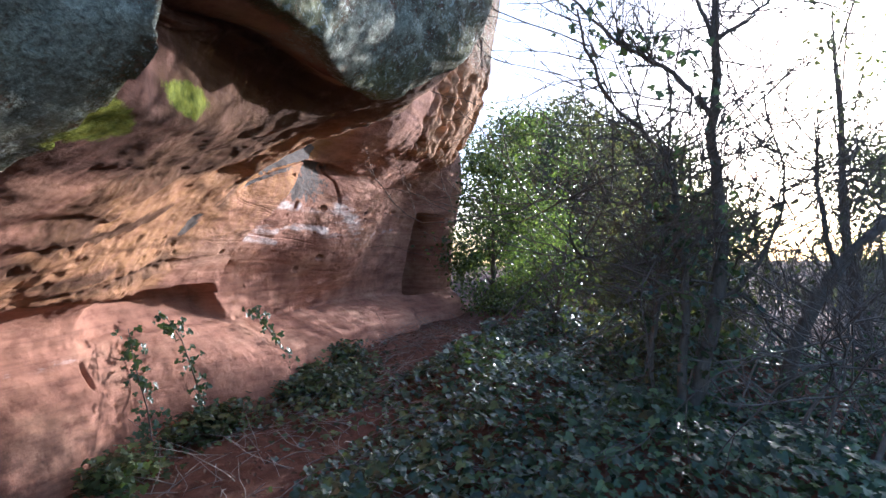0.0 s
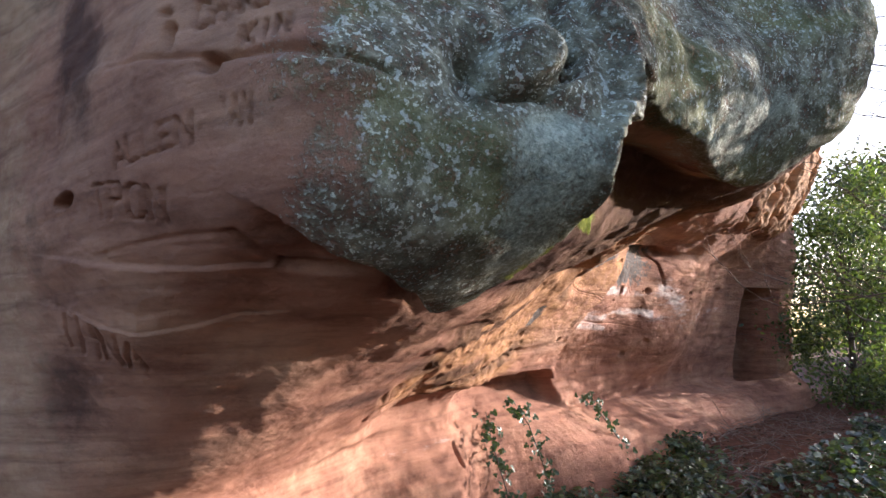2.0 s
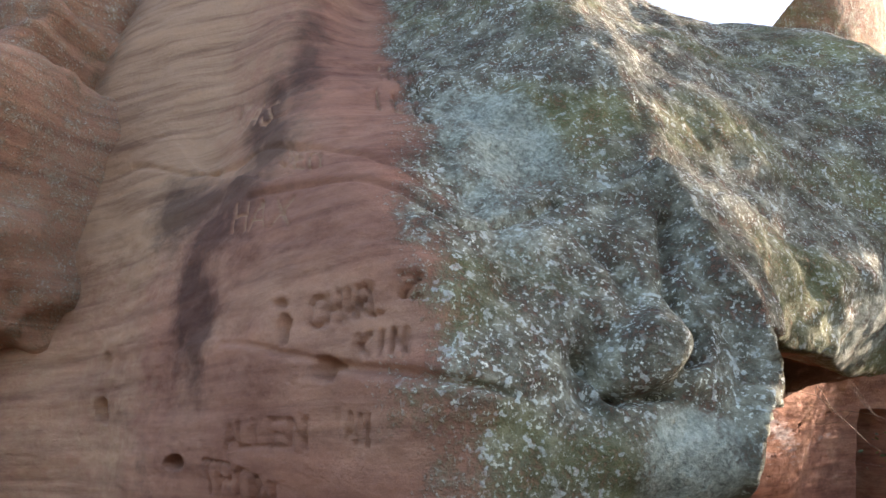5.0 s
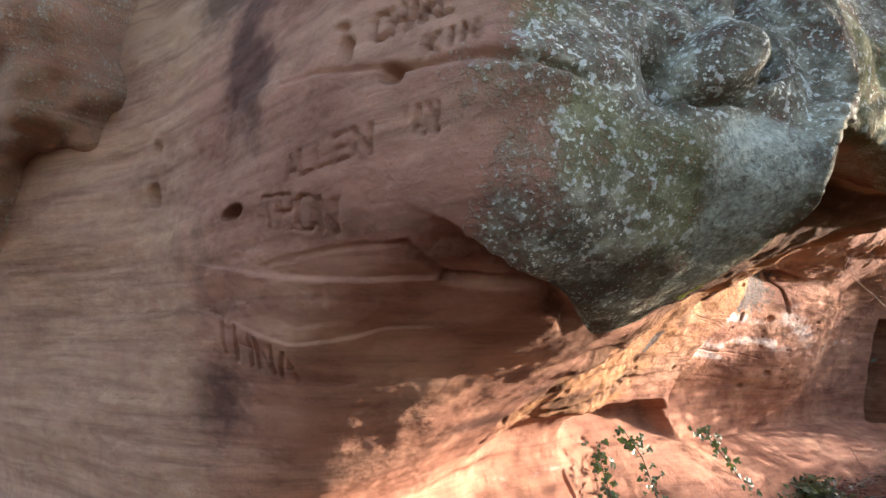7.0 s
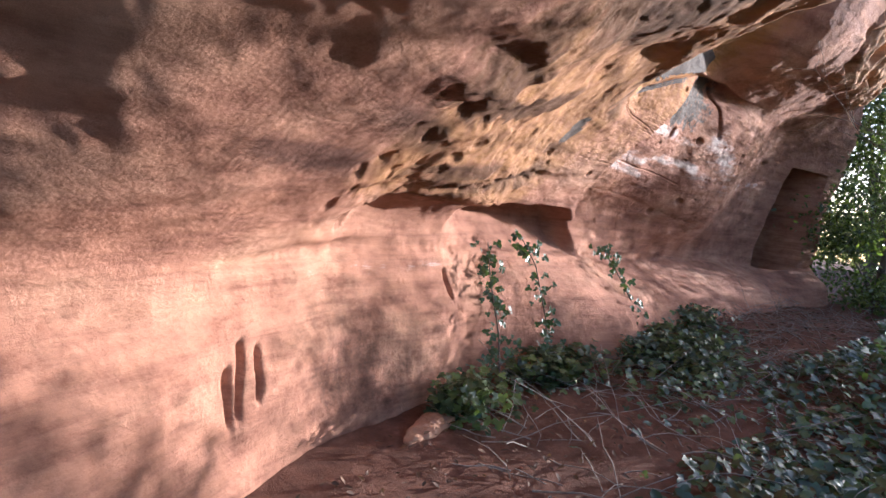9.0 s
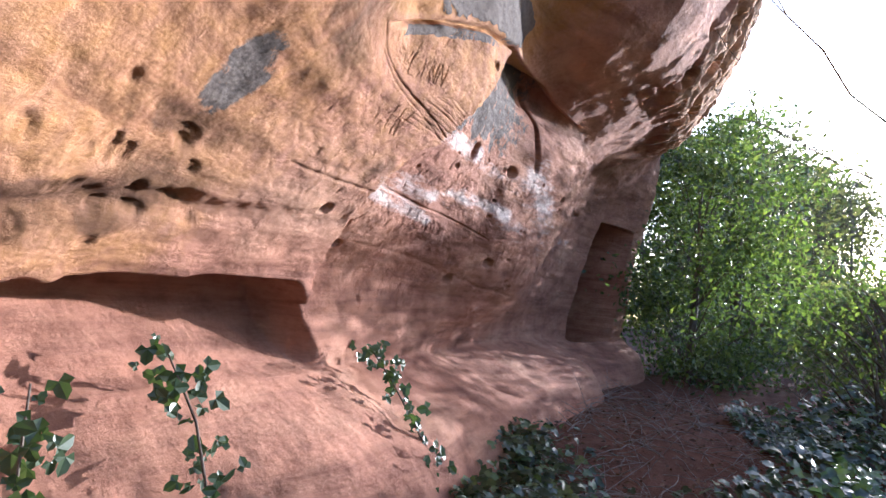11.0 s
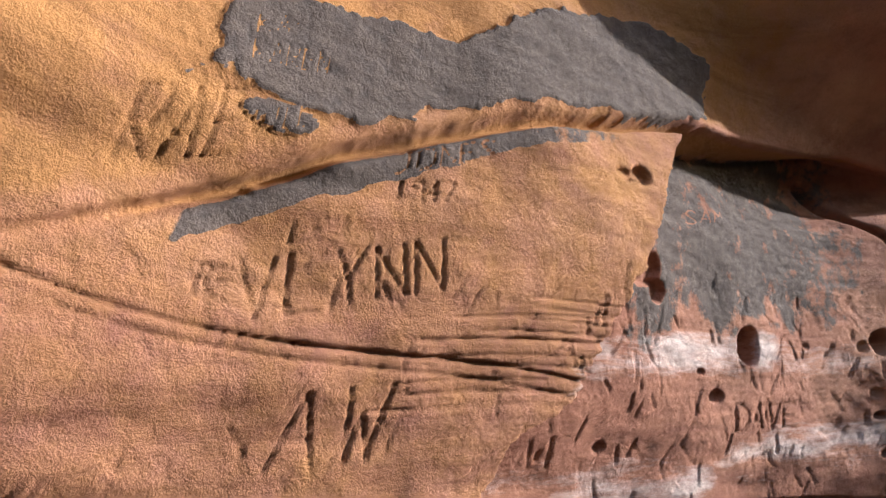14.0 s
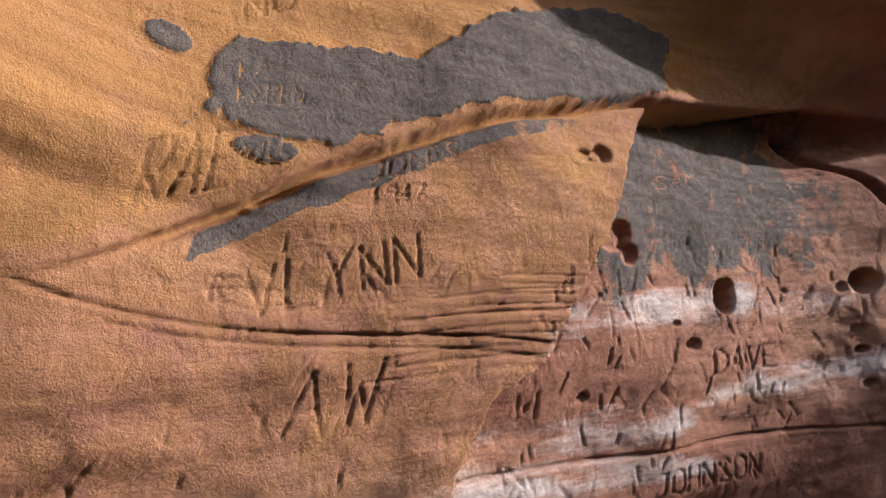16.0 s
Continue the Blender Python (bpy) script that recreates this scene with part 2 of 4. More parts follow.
S_PACE = [0.15, 0.03, 0.014, 0.007, 0.006, 0.006, 0.007, 0.012, 0.014, 0.012, 0.011, 0.004, 0.0045, 0.008, 0.016, 0.02, 0.016, 0.06]
V_PACE = [0.03, 0.015, 0.012, 0.01, 0.006, 0.0042, 0.0048, 0.006, 0.018]
FINE = 1.0
s_at, v_at = graded(S_KEY, np.array(S_PACE) * FINE), graded(V_KEY, np.array(V_PACE) * FINE)
P = rock_base(s_at, v_at)
grid_s, grid_v = np.gradient(P, axis=0), np.gradient(P, axis=1)
N = np.cross(grid_v, grid_s)
N /= np.linalg.norm(N, axis=2, keepdims=True) + 1e-9
if N[np.searchsorted(s_at, 7.2), np.searchsorted(v_at, 3.2), 1] > 0:
    N = -N
X, Y, Z = P[..., 0], P[..., 1], P[..., 2]
D = 0.06 * fbm(P, 0.9, 3, 3) + 0.022 * fbm(P, 4.0, 4, 11, (1, 1, 1.6)) + 0.007 * fbm(P, 4, 4, 21, (0.35, 0.35, 4))
MASK = {k: np.zeros(X.shape) for k in ("lichen", "pale", "moss", "crust", "stain_shade", "salt", "buff", "ochre")}
SS, VV = np.meshgrid(s_at, v_at, indexing="ij")


def blob(s, v, rs, rv, power=2.0):
    return np.exp(-((np.abs((SS - s) / rs) ** 2 + np.abs((VV - v) / rv) ** 2) ** power))


wob = 0.5 * fbm(P, 7, 4, 31)
wob2 = 0.5 * fbm(P, 22, 3, 41)


def window(s0, s1, v0, v1):
    a, b = np.searchsorted(s_at, (s0, s1))
    c, d = np.searchsorted(v_at, (v0, v1))
    return slice(max(a, 0), b + 1), slice(max(c, 0), d + 1)


CUT, HOLE = np.zeros(X.shape), np.zeros(X.shape)


def stroke(a, b, wide, deep):
    """A groove cut from a to b on the face."""
    pad = wide * 3
    w = window(min(a[0], b[0]) - pad, max(a[0], b[0]) + pad, min(a[1], b[1]) - pad, max(a[1], b[1]) + pad)
    s, v = SS[w], VV[w]
    ds, dv = b[0] - a[0], b[1] - a[1]
    k = np.clip(((s - a[0]) * ds + (v - a[1]) * dv) / (ds * ds + dv * dv + 1e-9), 0, 1)
    r = np.hypot(s - a[0] - k * ds, v - a[1] - k * dv) / wide
    D[w] -= deep * np.exp(-r**2.5)
    return w, np.exp(-r**2.5)


# capitals drawn on a grid four wide and six high
GLYPHS = {
    "A": "00-26-40 12-32", "B": "00-06-36-45-33-03 33-41-30-00", "C": "45-36-16-05-01-10-30-41", "D": "00-06-26-44-42-20-00",
    "E": "46-06-00-40 03-33", "H": "00-06 40-46 03-43", "I": "20-26", "J": "16-46 36-31-20-10-01", "K": "00-06 46-03-40", "L": "06-00-40",
    "M": "00-06-23-46-40", "N": "00-06-40-46", "O": "10-01-05-16-36-45-41-30-10", "R": "00-06-36-45-33-03-40", "S": "45-36-16-05-14-32-41-30-10-01",
    "T": "06-46 26-20", "U": "06-01-10-30-41-46", "V": "06-20-46", "W": "06-10-24-30-46", "X": "06-40 00-46", "Y": "06-23-46 23-20",
    "Z": "06-46-00-40", "1": "14-26-20", "9": "43-14-05-16-36-45-40", "4": "30-36-02-42", "7": "06-46-10", "+": "13-53 31-35",
}


def carve(text, s0, v0, s1, v1, high, wide=0.005, deep=0.012, lean=0.0):
    """Letters cut from (s0, v0) to (s1, v1) along their foot."""
    n = len(text)
    soft = s0 < 9
    wide, deep = wide * (0.75 if soft else 0.5), deep * (0.95 if soft else 0.42)
    for k, ch in enumerate(text):
        for run in GLYPHS.get(ch, "").split():
            pts = []
            for q in run.split("-"):
                u = (k + int(q[0]) / 5.6) / n
                h = int(q[1]) / 6 * high
                jitter = 0.06 * high * math.sin(17 * k + 5 * int(q[1]) + 3 * int(q[0]))
                pts.append((s0 + (s1 - s0) * u + lean * h + jitter * 0.4, v0 + (v1 - v0) * u + h + jitter * 0.4))
            for a, b in zip(pts, pts[1:]):
                w, groove = stroke(a, b, wide, deep)
                CUT[w] = np.maximum(CUT[w], groove)


def pit(s, v, rs, rv, deep):
    w = window(s - 3 * rs, s + 3 * rs, v - 3 * rv, v + 3 * rv)
    r = np.sqrt(((SS[w] - s) / rs) ** 2 + ((VV[w] - v) / rv) ** 2) + 0.35 * wob2[w]
    D[w] -= deep * step(1.25, 0.75, r)
    HOLE[w] = np.maximum(HOLE[w], step(1.3, 0.9, r))


# the shelf at the foot of the wall, and the low bed cut into it
bed = step(12.25, 12.15, SS + 0.7 * (VV - 1.45) + 0.04 * wob) * step(10.5, 11.5, SS) * step(1.63, 1.60, VV + 0.03 * wob + 0.05 * step(11.9, 11.0, SS)) * step(1.2, 1.42, VV)
D -= 0.27 * bed
D -= 0.10 * step(11.5, 10.6, SS) * step(9.0, 9.5, SS) * blob(10.2, 1.45, 1.0, 0.16)
# doorway
door = step(17.08, 17.13, SS) * step(17.86, 17.8, SS) * step(1.2, 1.25, VV) * step(2.74, 2.68, VV - 0.03 * wob)
D -= 0.9 * door
# the raised slab with its broken edge
top_edge = np.interp(SS, (11.3, 11.57, 11.78, 12.08, 12.35, 12.6, 13.3), (2.62, 2.80, 2.94, 3.06, 3.14, 3.235, 3.41))
side_edge = np.interp(VV, (1.5, 1.8, 1.96, 2.12, 2.3, 2.42, 2.49, 2.72, 2.95, 3.23), (12.2, 12.16, 12.13, 12.07, 12.1, 12.15, 12.26, 12.38, 12.47, 12.6))
wob3 = 0.5 * fbm(P, 70, 3, 47)
jag = 0.03 * wob + 0.03 * wob2 + 0.015 * wob3
beyond = step(0.0, 0.014, SS - side_edge + jag) * step(14.2, 13.0, SS) * step(1.3, 1.7, VV) * step(0.02, -0.005, VV - top_edge)
D -= 0.10 * beyond
above = VV - top_edge + jag * 0.3
gap = np.exp(-((above - 0.012) / 0.014) ** 2) * step(11.35, 11.7, SS) * step(13.6, 13.2, SS)
D -= 0.035 * gap
D += 0.012 * step(0.02, 0.03, above) * step(11.3, 11.6, SS) * step(13, 12.6, SS)
# crust flakes on the upper block
crust = step(11.55, 11.556, SS + 1.6 * jag) * step(12.68, 12.67, SS + 2 * jag) * step(0, 0.008, VV - np.interp(SS, (11.55, 11.62, 11.8, 12.08, 12.5, 12.7), (2.985, 3.01, 3.0, 3.10, 3.22, 3.3)) + 1.6 * jag)
crust *= step(0, 0.008, np.interp(SS, (11.55, 11.6, 11.7, 11.95, 12.07, 12.5, 12.7), (3.08, 3.165, 3.185, 3.20, 3.29, 3.55, 3.55)) - VV + 1.6 * jag)
crust = np.maximum(crust, blob(11.505, 3.11, 0.035, 0.03, 1) + 5 * jag > 0.45)
crust = np.maximum(crust, blob(11.665, 2.965, 0.06, 0.022, 1) + 5 * jag > 0.45)
strip = step(0.0, -0.004, above) * step(-0.055, -0.045, above + 0.6 * jag) * step(11.57, 11.6, SS) * step(12.62, 12.58, SS)
D += 0.006 * crust
MASK["crust"] = np.maximum(MASK["crust"], crust + 0.75 * strip * step(12.9, 11.8, SS))
MASK["crust"] = np.maximum(MASK["crust"], 0.6 * beyond * step(2.5, 2.75, VV + 0.4 * wob) * step(14.2, 13.2, SS + 0.8 * wob))
MASK["crust"] = np.maximum(MASK["crust"], 0.6 * blob(11.13, 2.28, 0.12, 0.13, 3))
MASK["ochre"] = np.maximum(0.75 * step(0.0, 0.08, above) * step(10.6, 11.4, SS) * step(13.2, 12.7, SS), gap)
MASK["ochre"] = np.maximum(MASK["ochre"], 0.55 * step(2.3, 2.8, VV) * step(11.2, 11.6, SS) * (1 - beyond) * step(12.7, 12.5, SS))
MASK["ochre"] = np.maximum(MASK["ochre"], 0.42 * step(1.95, 2.35, VV) * step(11.2, 11.5, SS) * (1 - beyond) * step(12.7, 12.5, SS))
near_edge = 0.8 * beyond * np.exp(-np.clip(SS - side_edge, 0, 9) / 0.10) * step(1.9, 2.1, VV)
MASK["crust"] = np.maximum(MASK["crust"], 0.5 * near_edge)
MASK["ochre"] = np.maximum(MASK["ochre"], 0.7 * blob(12.3, 2.98, 0.2, 0.06))
# bedding cracks
for s0, v0, s1, v1, w, d in ((11.4, 2.70, 11.77, 2.625, 0.004, 0.007), (11.77, 2.625, 12.3, 2.52, 0.004, 0.008), (11.5, 2.66, 12.28, 2.49, 0.003, 0.005),
                             (11.95, 2.62, 12.36, 2.60, 0.0035, 0.006), (12.0, 2.66, 12.4, 2.66, 0.003, 0.004), (11.6, 2.20, 12.05, 2.20, 0.004, 0.008),
                             (7.2, 3.59, 7.75, 3.62, 0.010, 0.016), (7.75, 3.62, 8.03, 3.93, 0.012, 0.03), (7.19, 3.20, 7.48, 3.195, 0.006, 0.012),
                             (7.48, 3.195, 7.8, 3.235, 0.008, 0.022), (6.3, 3.78, 6.85, 3.85, 0.01, 0.012), (6.8, 3.85, 7.7, 3.71, 0.012, 0.016),
                             (12.4, 1.85, 14.6, 1.75, 0.006, 0.007), (12.1, 2.2, 13.6, 2.12, 0.006, 0.01), (13.3, 3.3, 13.75, 2.75, 0.02, 0.04),
                             (7.1, 2.72, 7.5, 2.82, 0.010, 0.004), (7.5, 2.82, 7.62, 2.66, 0.012, 0.012), (7.62, 2.66, 7.95, 2.58, 0.015, 0.04)):
    stroke((s0, v0), (s1, v1), w, d)
for k in range(10):
    stroke((11.9 + 0.03 * k + 0.05 * math.sin(9 * k), 2.5 + 0.022 * k), (12.4, 2.47 + 0.024 * k), 0.0025, 0.0045)
# weather holes
for s, v, rs, rv, d in ((12.94, 2.62, 0.035, 0.045, 0.09), (13.49, 2.65, 0.05, 0.03, 0.09), (13.79, 1.96, 0.06, 0.035, 0.08), (14.9, 1.96, 0.06, 0.025, 0.07),
                        (13.49, 1.77, 0.05, 0.028, 0.05), (12.32, 1.81, 0.03, 0.025, 0.08), (12.26, 1.93, 0.018, 0.06, 0.04), (12.14, 1.98, 0.02, 0.03, 0.07),
                        (13.46, 2.44, 0.022, 0.012, 0.04), (16.2, 2.73, 0.07, 0.04, 0.07), (14.46, 2.68, 0.05, 0.02, 0.05), (11.93, 2.07, 0.03, 0.025, 0.04),
                        (12.55, 2.80, 0.05, 0.045, 0.022), (12.6, 2.74, 0.03, 0.03, 0.02), (7.46, 3.185, 0.022, 0.020, 0.05), (7.37, 3.24, 0.012, 0.03, 0.03),
                        (7.36, 3.29, 0.012, 0.01, 0.02), (6.39, 3.02, 0.035, 0.045, 0.07), (6.98, 2.92, 0.05, 0.022, 0.07), (6.39, 3.18, 0.03, 0.03, 0.02),
                        (10.54, 1.06, 0.06, 0.07, 0.08), (9.26, 1.42, 0.12, 0.07, 0.10), (12.36, 3.02, 0.03, 0.02, 0.014), (12.42, 3.03, 0.025, 0.025, 0.016)):
    pit(s, v, rs, rv, d)
rng = random.Random(4)
for _ in range(80):
    s, v = rng.uniform(8.6, 11.5), rng.uniform(1.5, 2.15)
    r = rng.uniform(0.012, 0.03)
    pit(s, v, r * rng.uniform(1, 2.4), r, r * 0.38)
for _ in range(40):
    s, v = rng.uniform(12.2, 15.5), rng.uniform(1.45, 2.7)
    r = rng.uniform(0.006, 0.018)
    pit(s, v, r * 1.4, r, r)
# gouges on the shelf
for s0, v0, s1, v1 in ((8.16, 0.98, 8.2, 0.74), (8.08, 0.9, 8.14, 0.72), (8.3, 0.95, 8.36, 0.78)):
    stroke((s0, v0), (s1, v1), 0.022, 0.05)
# worn steps along the bedding of the carved face
for line_s, line_v, d in (((6.5, 6.77, 7.26, 7.68, 7.9), (3.95, 3.86, 3.63, 3.71, 3.75), 0.022), ((6.6, 6.86, 7.2, 7.78, 8.0), (4.2, 4.13, 3.99, 4.14, 4.2), 0.018),
                          ((6.9, 7.14, 7.36, 7.63, 7.85), (3.25, 3.21, 3.18, 3.20, 3.22), 0.014), ((6.6, 7.0, 7.3, 7.7), (3.62, 3.5, 3.42, 3.45), 0.008),
                          ((6.7, 7.1, 7.6, 7.9), (2.72, 2.70, 2.66, 2.6), 0.02), ((6.6, 7.1, 7.7), (2.4, 2.42, 2.36), 0.012)):
    over = VV - np.interp(SS, line_s, line_v) + 0.03 * wob
    D -= d * step(-0.006, 0.01, over) * step(0.22, 0.05, over) * step(line_s[0], line_s[0] + 0.25, SS) * step(line_s[-1], line_s[-1] - 0.12, SS) * (0.75 + 0.8 * wob)
# the rounded knob on the brow, with the groove round it
knob = ((8.29, 3.95), (8.20, 3.69), (8.22, 3.55), (8.19, 3.45), (8.10, 3.32), (8.01, 3.29), (7.96, 3.41))
for a, b in zip(knob, knob[1:]):
    stroke(a, b, 0.022, 0.045)
D += 0.05 * blob(8.09, 3.47, 0.09, 0.14)
shelf_line = VV - np.interp(SS, (7.8, 7.96, 8.15, 8.32, 8.46, 8.8), (3.88, 3.92, 4.04, 4.14, 3.98, 3.9)) + 0.03 * wob
D -= 0.05 * step(-0.01, 0.02, shelf_line) * step(0.4, 0.1, shelf_line) * step(7.85, 8.0, SS) * step(8.9, 8.5, SS)
# bedding and roughness of the undercut
under = step(8.2, 9.0, SS) * step(13.0, 12.2, SS) * step(1.35, 1.7, VV) * step(3.3, 2.8, VV)
layer = np.stack([VV * 11 - SS * 1.6 + 1.2 * wob, SS * 0.5, VV * 0 + 3.3], -1)
D += under * 0.032 * value_noise(layer, 71) * step(12.3, 11.2, SS)
seams = value_noise(layer * np.array((0.8, 2.2, 1.0)) + 5.3, 73) + 0.7 * wob
D += 0.03 * under * step(11.6, 10.4, SS) * fbm(P, 6, 4, 75)
D -= 0.05 * np.exp(-(((VV - 1.25) / 0.035) ** 2)) * step(7.5, 8.5, SS) * (0.7 + wob)
D += 0.02 * step(1.5, 0.9, VV) * fbm(P, 3.5, 4, 79)
# names
for args in (("HAX", 7.15, 3.49, 7.37, 3.47, 0.09, 0.007), ("SUE", 7.6, 4.2, 7.82, 4.24, 0.09, 0.008), ("LEE", 7.59, 4.02, 7.78, 4.06, 0.09, 0.008),
             ("KAS", 6.9, 4.02, 7.2, 3.9, 0.11, 0.01), ("JEO", 7.28, 3.70, 7.42, 3.66, 0.07, 0.008), ("CHARL", 7.42, 3.25, 7.58, 3.31, 0.055, 0.0055, 0.016),
             ("Z", 7.61, 3.345, 7.665, 3.36, 0.04, 0.006, 0.016), ("KIN", 7.52, 3.215, 7.63, 3.25, 0.04, 0.006, 0.016), ("IAN", 7.48, 3.07, 7.565, 3.08, 0.05, 0.004),
             ("TRON", 7.14, 2.84, 7.37, 2.83, 0.09, 0.006), ("ALLEN", 7.22, 2.96, 7.44, 3.04, 0.055, 0.005), ("THNA", 6.83, 2.18, 7.22, 2.1, 0.24, 0.01),
             ("BE", 11.63, 2.695, 11.675, 2.695, 0.045, 0.0035), ("VLYNN", 11.69, 2.66, 11.99, 2.72, 0.10, 0.0045, 0.012, -0.12), ("JONES", 11.86, 2.93, 12.05, 2.995, 0.036, 0.0032, 0.008),
             ("1947", 11.87, 2.885, 11.98, 2.895, 0.036, 0.0035, 0.009), ("RAE", 11.50, 2.84, 11.625, 2.90, 0.095, 0.004, 0.012), ("WILL", 11.63, 2.93, 11.71, 2.965, 0.032, 0.003, 0.007),
             ("KAREN", 11.61, 3.035, 11.73, 3.06, 0.035, 0.0028, 0.006), ("KAH", 11.61, 3.08, 11.69, 3.12, 0.03, 0.0028, 0.006), ("NO", 11.61, 3.195, 11.71, 3.26, 0.06, 0.004),
             ("AW", 11.78, 2.43, 11.95, 2.42, 0.12, 0.005, 0.013), ("LEM", 11.73, 2.79, 11.81, 2.81, 0.035, 0.003, 0.007), ("DAVE", 12.89, 2.385, 13.16, 2.395, 0.08, 0.007, 0.014),
             ("SAM", 12.72, 2.96, 12.89, 3.0, 0.065, 0.004, 0.006), ("JOHNSON", 12.70, 2.035, 13.09, 2.015, 0.07, 0.006, 0.014)):
    carve(*args)
# worn scratches that can no longer be read
for _ in range(1500):
    zone = rng.random()
    if zone < 0.72:
        s, v, big = rng.uniform(12.22, 15.6), rng.uniform(1.5, 2.75), 0.075
    elif zone < 0.86:
        s, v, big = rng.uniform(11.45, 12.2), rng.uniform(2.0, 2.75), 0.06
    else:
        s, v, big = rng.uniform(6.6, 7.7), rng.uniform(2.3, 3.7), 0.06
    a = rng.gauss(math.pi / 2, 0.38)
    r = big * rng.uniform(0.25, 1.0)
    stroke((s, v), (s + r * 1.3 * math.cos(a), v + r * math.sin(a)), rng.uniform(0.0026, 0.0042) if zone < 0.62 else rng.uniform(0.0018, 0.003), rng.uniform(0.002, 0.006) if zone < 0.62 else rng.uniform(0.001, 0.003))
# the lichen-covered brow: a hard lower lip, a notch, and a second block
lip = np.interp(SS + 0.16 * wob, (7.3, 7.64, 7.8, 8.1, 8.26, 8.34, 8.6, 8.83, 9.22, 9.76, 10.1, 10.5, 11.2), (3.0, 2.87, 2.72, 2.44, 2.6, 3.5, 3.4, 3.28, 3.1, 2.9, 3.05, 3.3, 3.5)) + 0.03 * wob
brow_zone = step(7.45, 7.75, SS) * step(10.5, 9.7, SS)
D += 0.075 * step(0.0, 0.03, VV - lip) * step(0.9, 0.2, VV - lip) * brow_zone
D -= 0.05 * np.exp(-(((VV - lip + 0.05) / 0.05) ** 2)) * brow_zone
D -= (0.2 + 0.12 * wob) * step(0.0, 0.1, lip - VV) * step(2.72, 2.95, VV) * step(8.25, 8.35, SS) * step(10.0, 9.4, SS)
D -= 0.035 * np.exp(-(((SS - 8.02 - 0.08 * np.sin(VV * 9)) / 0.03) ** 2)) * step(3.15, 3.3, VV) * step(3.9, 3.7, VV)
D += brow_zone * step(3.0, 3.3, VV) * (0.05 * fbm(P, 3.2, 4, 51) + 0.016 * fbm(P, 13, 4, 55))
lichen = step(-0.01, 0.02, VV - lip) * step(7.45, 7.8, SS + 0.25 * wob) * step(11.6, 11.0, SS)
MASK["lichen"] = np.maximum(0.62 * lichen, 0.5 * step(4.2, 4.9, VV) * step(11, 12, SS))
MASK["lichen"] = np.maximum(MASK["lichen"], 0.34 * step(6.3, 5.9, SS) * step(2.9, 3.2, VV))
# pale lichen patches; the blob at 8.03, 4.2 paints the lit upper ridge brighter
MASK["pale"] = 0.65 * blob(8.15, 2.95, 0.14, 0.4) + 0.55 * blob(7.85, 3.9, 0.14, 0.5) + 0.6 * blob(9.4, 3.2, 0.5, 0.22) + 0.85 * blob(8.03, 4.2, 0.13, 0.22, 1.0) + 0.25 * blob(8.12, 3.1, 0.12, 0.2)
MASK["moss"] = np.maximum(0.9 * blob(8.38, 2.66, 0.2, 0.09), 0.85 * blob(8.85, 2.79, 0.2, 0.035))
MASK["buff"] = 0.5 * step(7.6, 7.2, SS) * step(3.3, 3.8, VV) + 0.55 * step(7.05, 6.5, SS)
for s, v, rs, rv, a in ((6.75, 3.68, 0.16, 0.13, 0.7), (7.04, 3.52, 0.16, 0.10, 0.7), (6.95, 3.4, 0.09, 0.16, 0.75), (7.05, 3.25, 0.08, 0.14, 0.7), (7.14, 3.95, 0.1, 0.2, 0.7),
                        (7.28, 4.2, 0.1, 0.3, 0.6), (6.75, 2.7, 0.07, 0.4, 0.25), (6.9, 3.66, 0.2, 0.08, 0.75), (7.12, 3.62, 0.14, 0.1, 0.7), (7.22, 3.8, 0.09, 0.12, 0.7), (7.0, 3.3, 0.1, 0.12, 0.75), (6.8, 1.9, 0.14, 0.2, 0.55), (8.3, 1.72, 0.4, 0.06, 0.75), (8.9, 1.9, 0.5, 0.07, 0.7),
                        (9.9, 1.75, 0.5, 0.08, 0.6), (11.2, 1.95, 0.2, 0.12, 0.7), (10.7, 1.8, 0.4, 0.1, 0.6), (11.3, 2.55, 0.12, 0.1, 0.4), (12.0, 2.3, 0.07, 0.06, 0.45), (9.5, 0.75, 0.6, 0.25, 0.55)):
    MASK["stain_shade"] = np.maximum(MASK["stain_shade"], min(0.95, a + 0.2) * blob(s, v, rs * 1.35, rv * 1.3, 1.0))
MASK["ochre"] = np.maximum(MASK["ochre"], 0.55 * under * step(11.9, 11.3, SS))
# dark damp seams along the bedding of the undercut
MASK["stain_shade"] = np.maximum(MASK["stain_shade"], 0.85 * under * step(-0.2, 0.3, seams) * step(11.7, 11.1, SS))
# shade of the hollow below the brow lip, painted as darker stone
MASK["stain_shade"] = np.maximum(MASK["stain_shade"], 0.75 * step(2.3, 2.5, VV) * step(lip + 0.02, lip - 0.1, VV) * step(7.8, 8.1, SS) * step(10.6, 10.0, SS))
MASK["stain_shade"] *= 1 - CUT
MASK["crust"] = MASK["crust"] * (1 - 0.8 * CUT)
MASK["buff"] = np.maximum(MASK["buff"], 0.8 * CUT * step(3.45, 3.5, VV) * step(8, 7.6, SS))
streak = 0.5 * fbm(P, 6, 5, 91, (1, 1, 5))
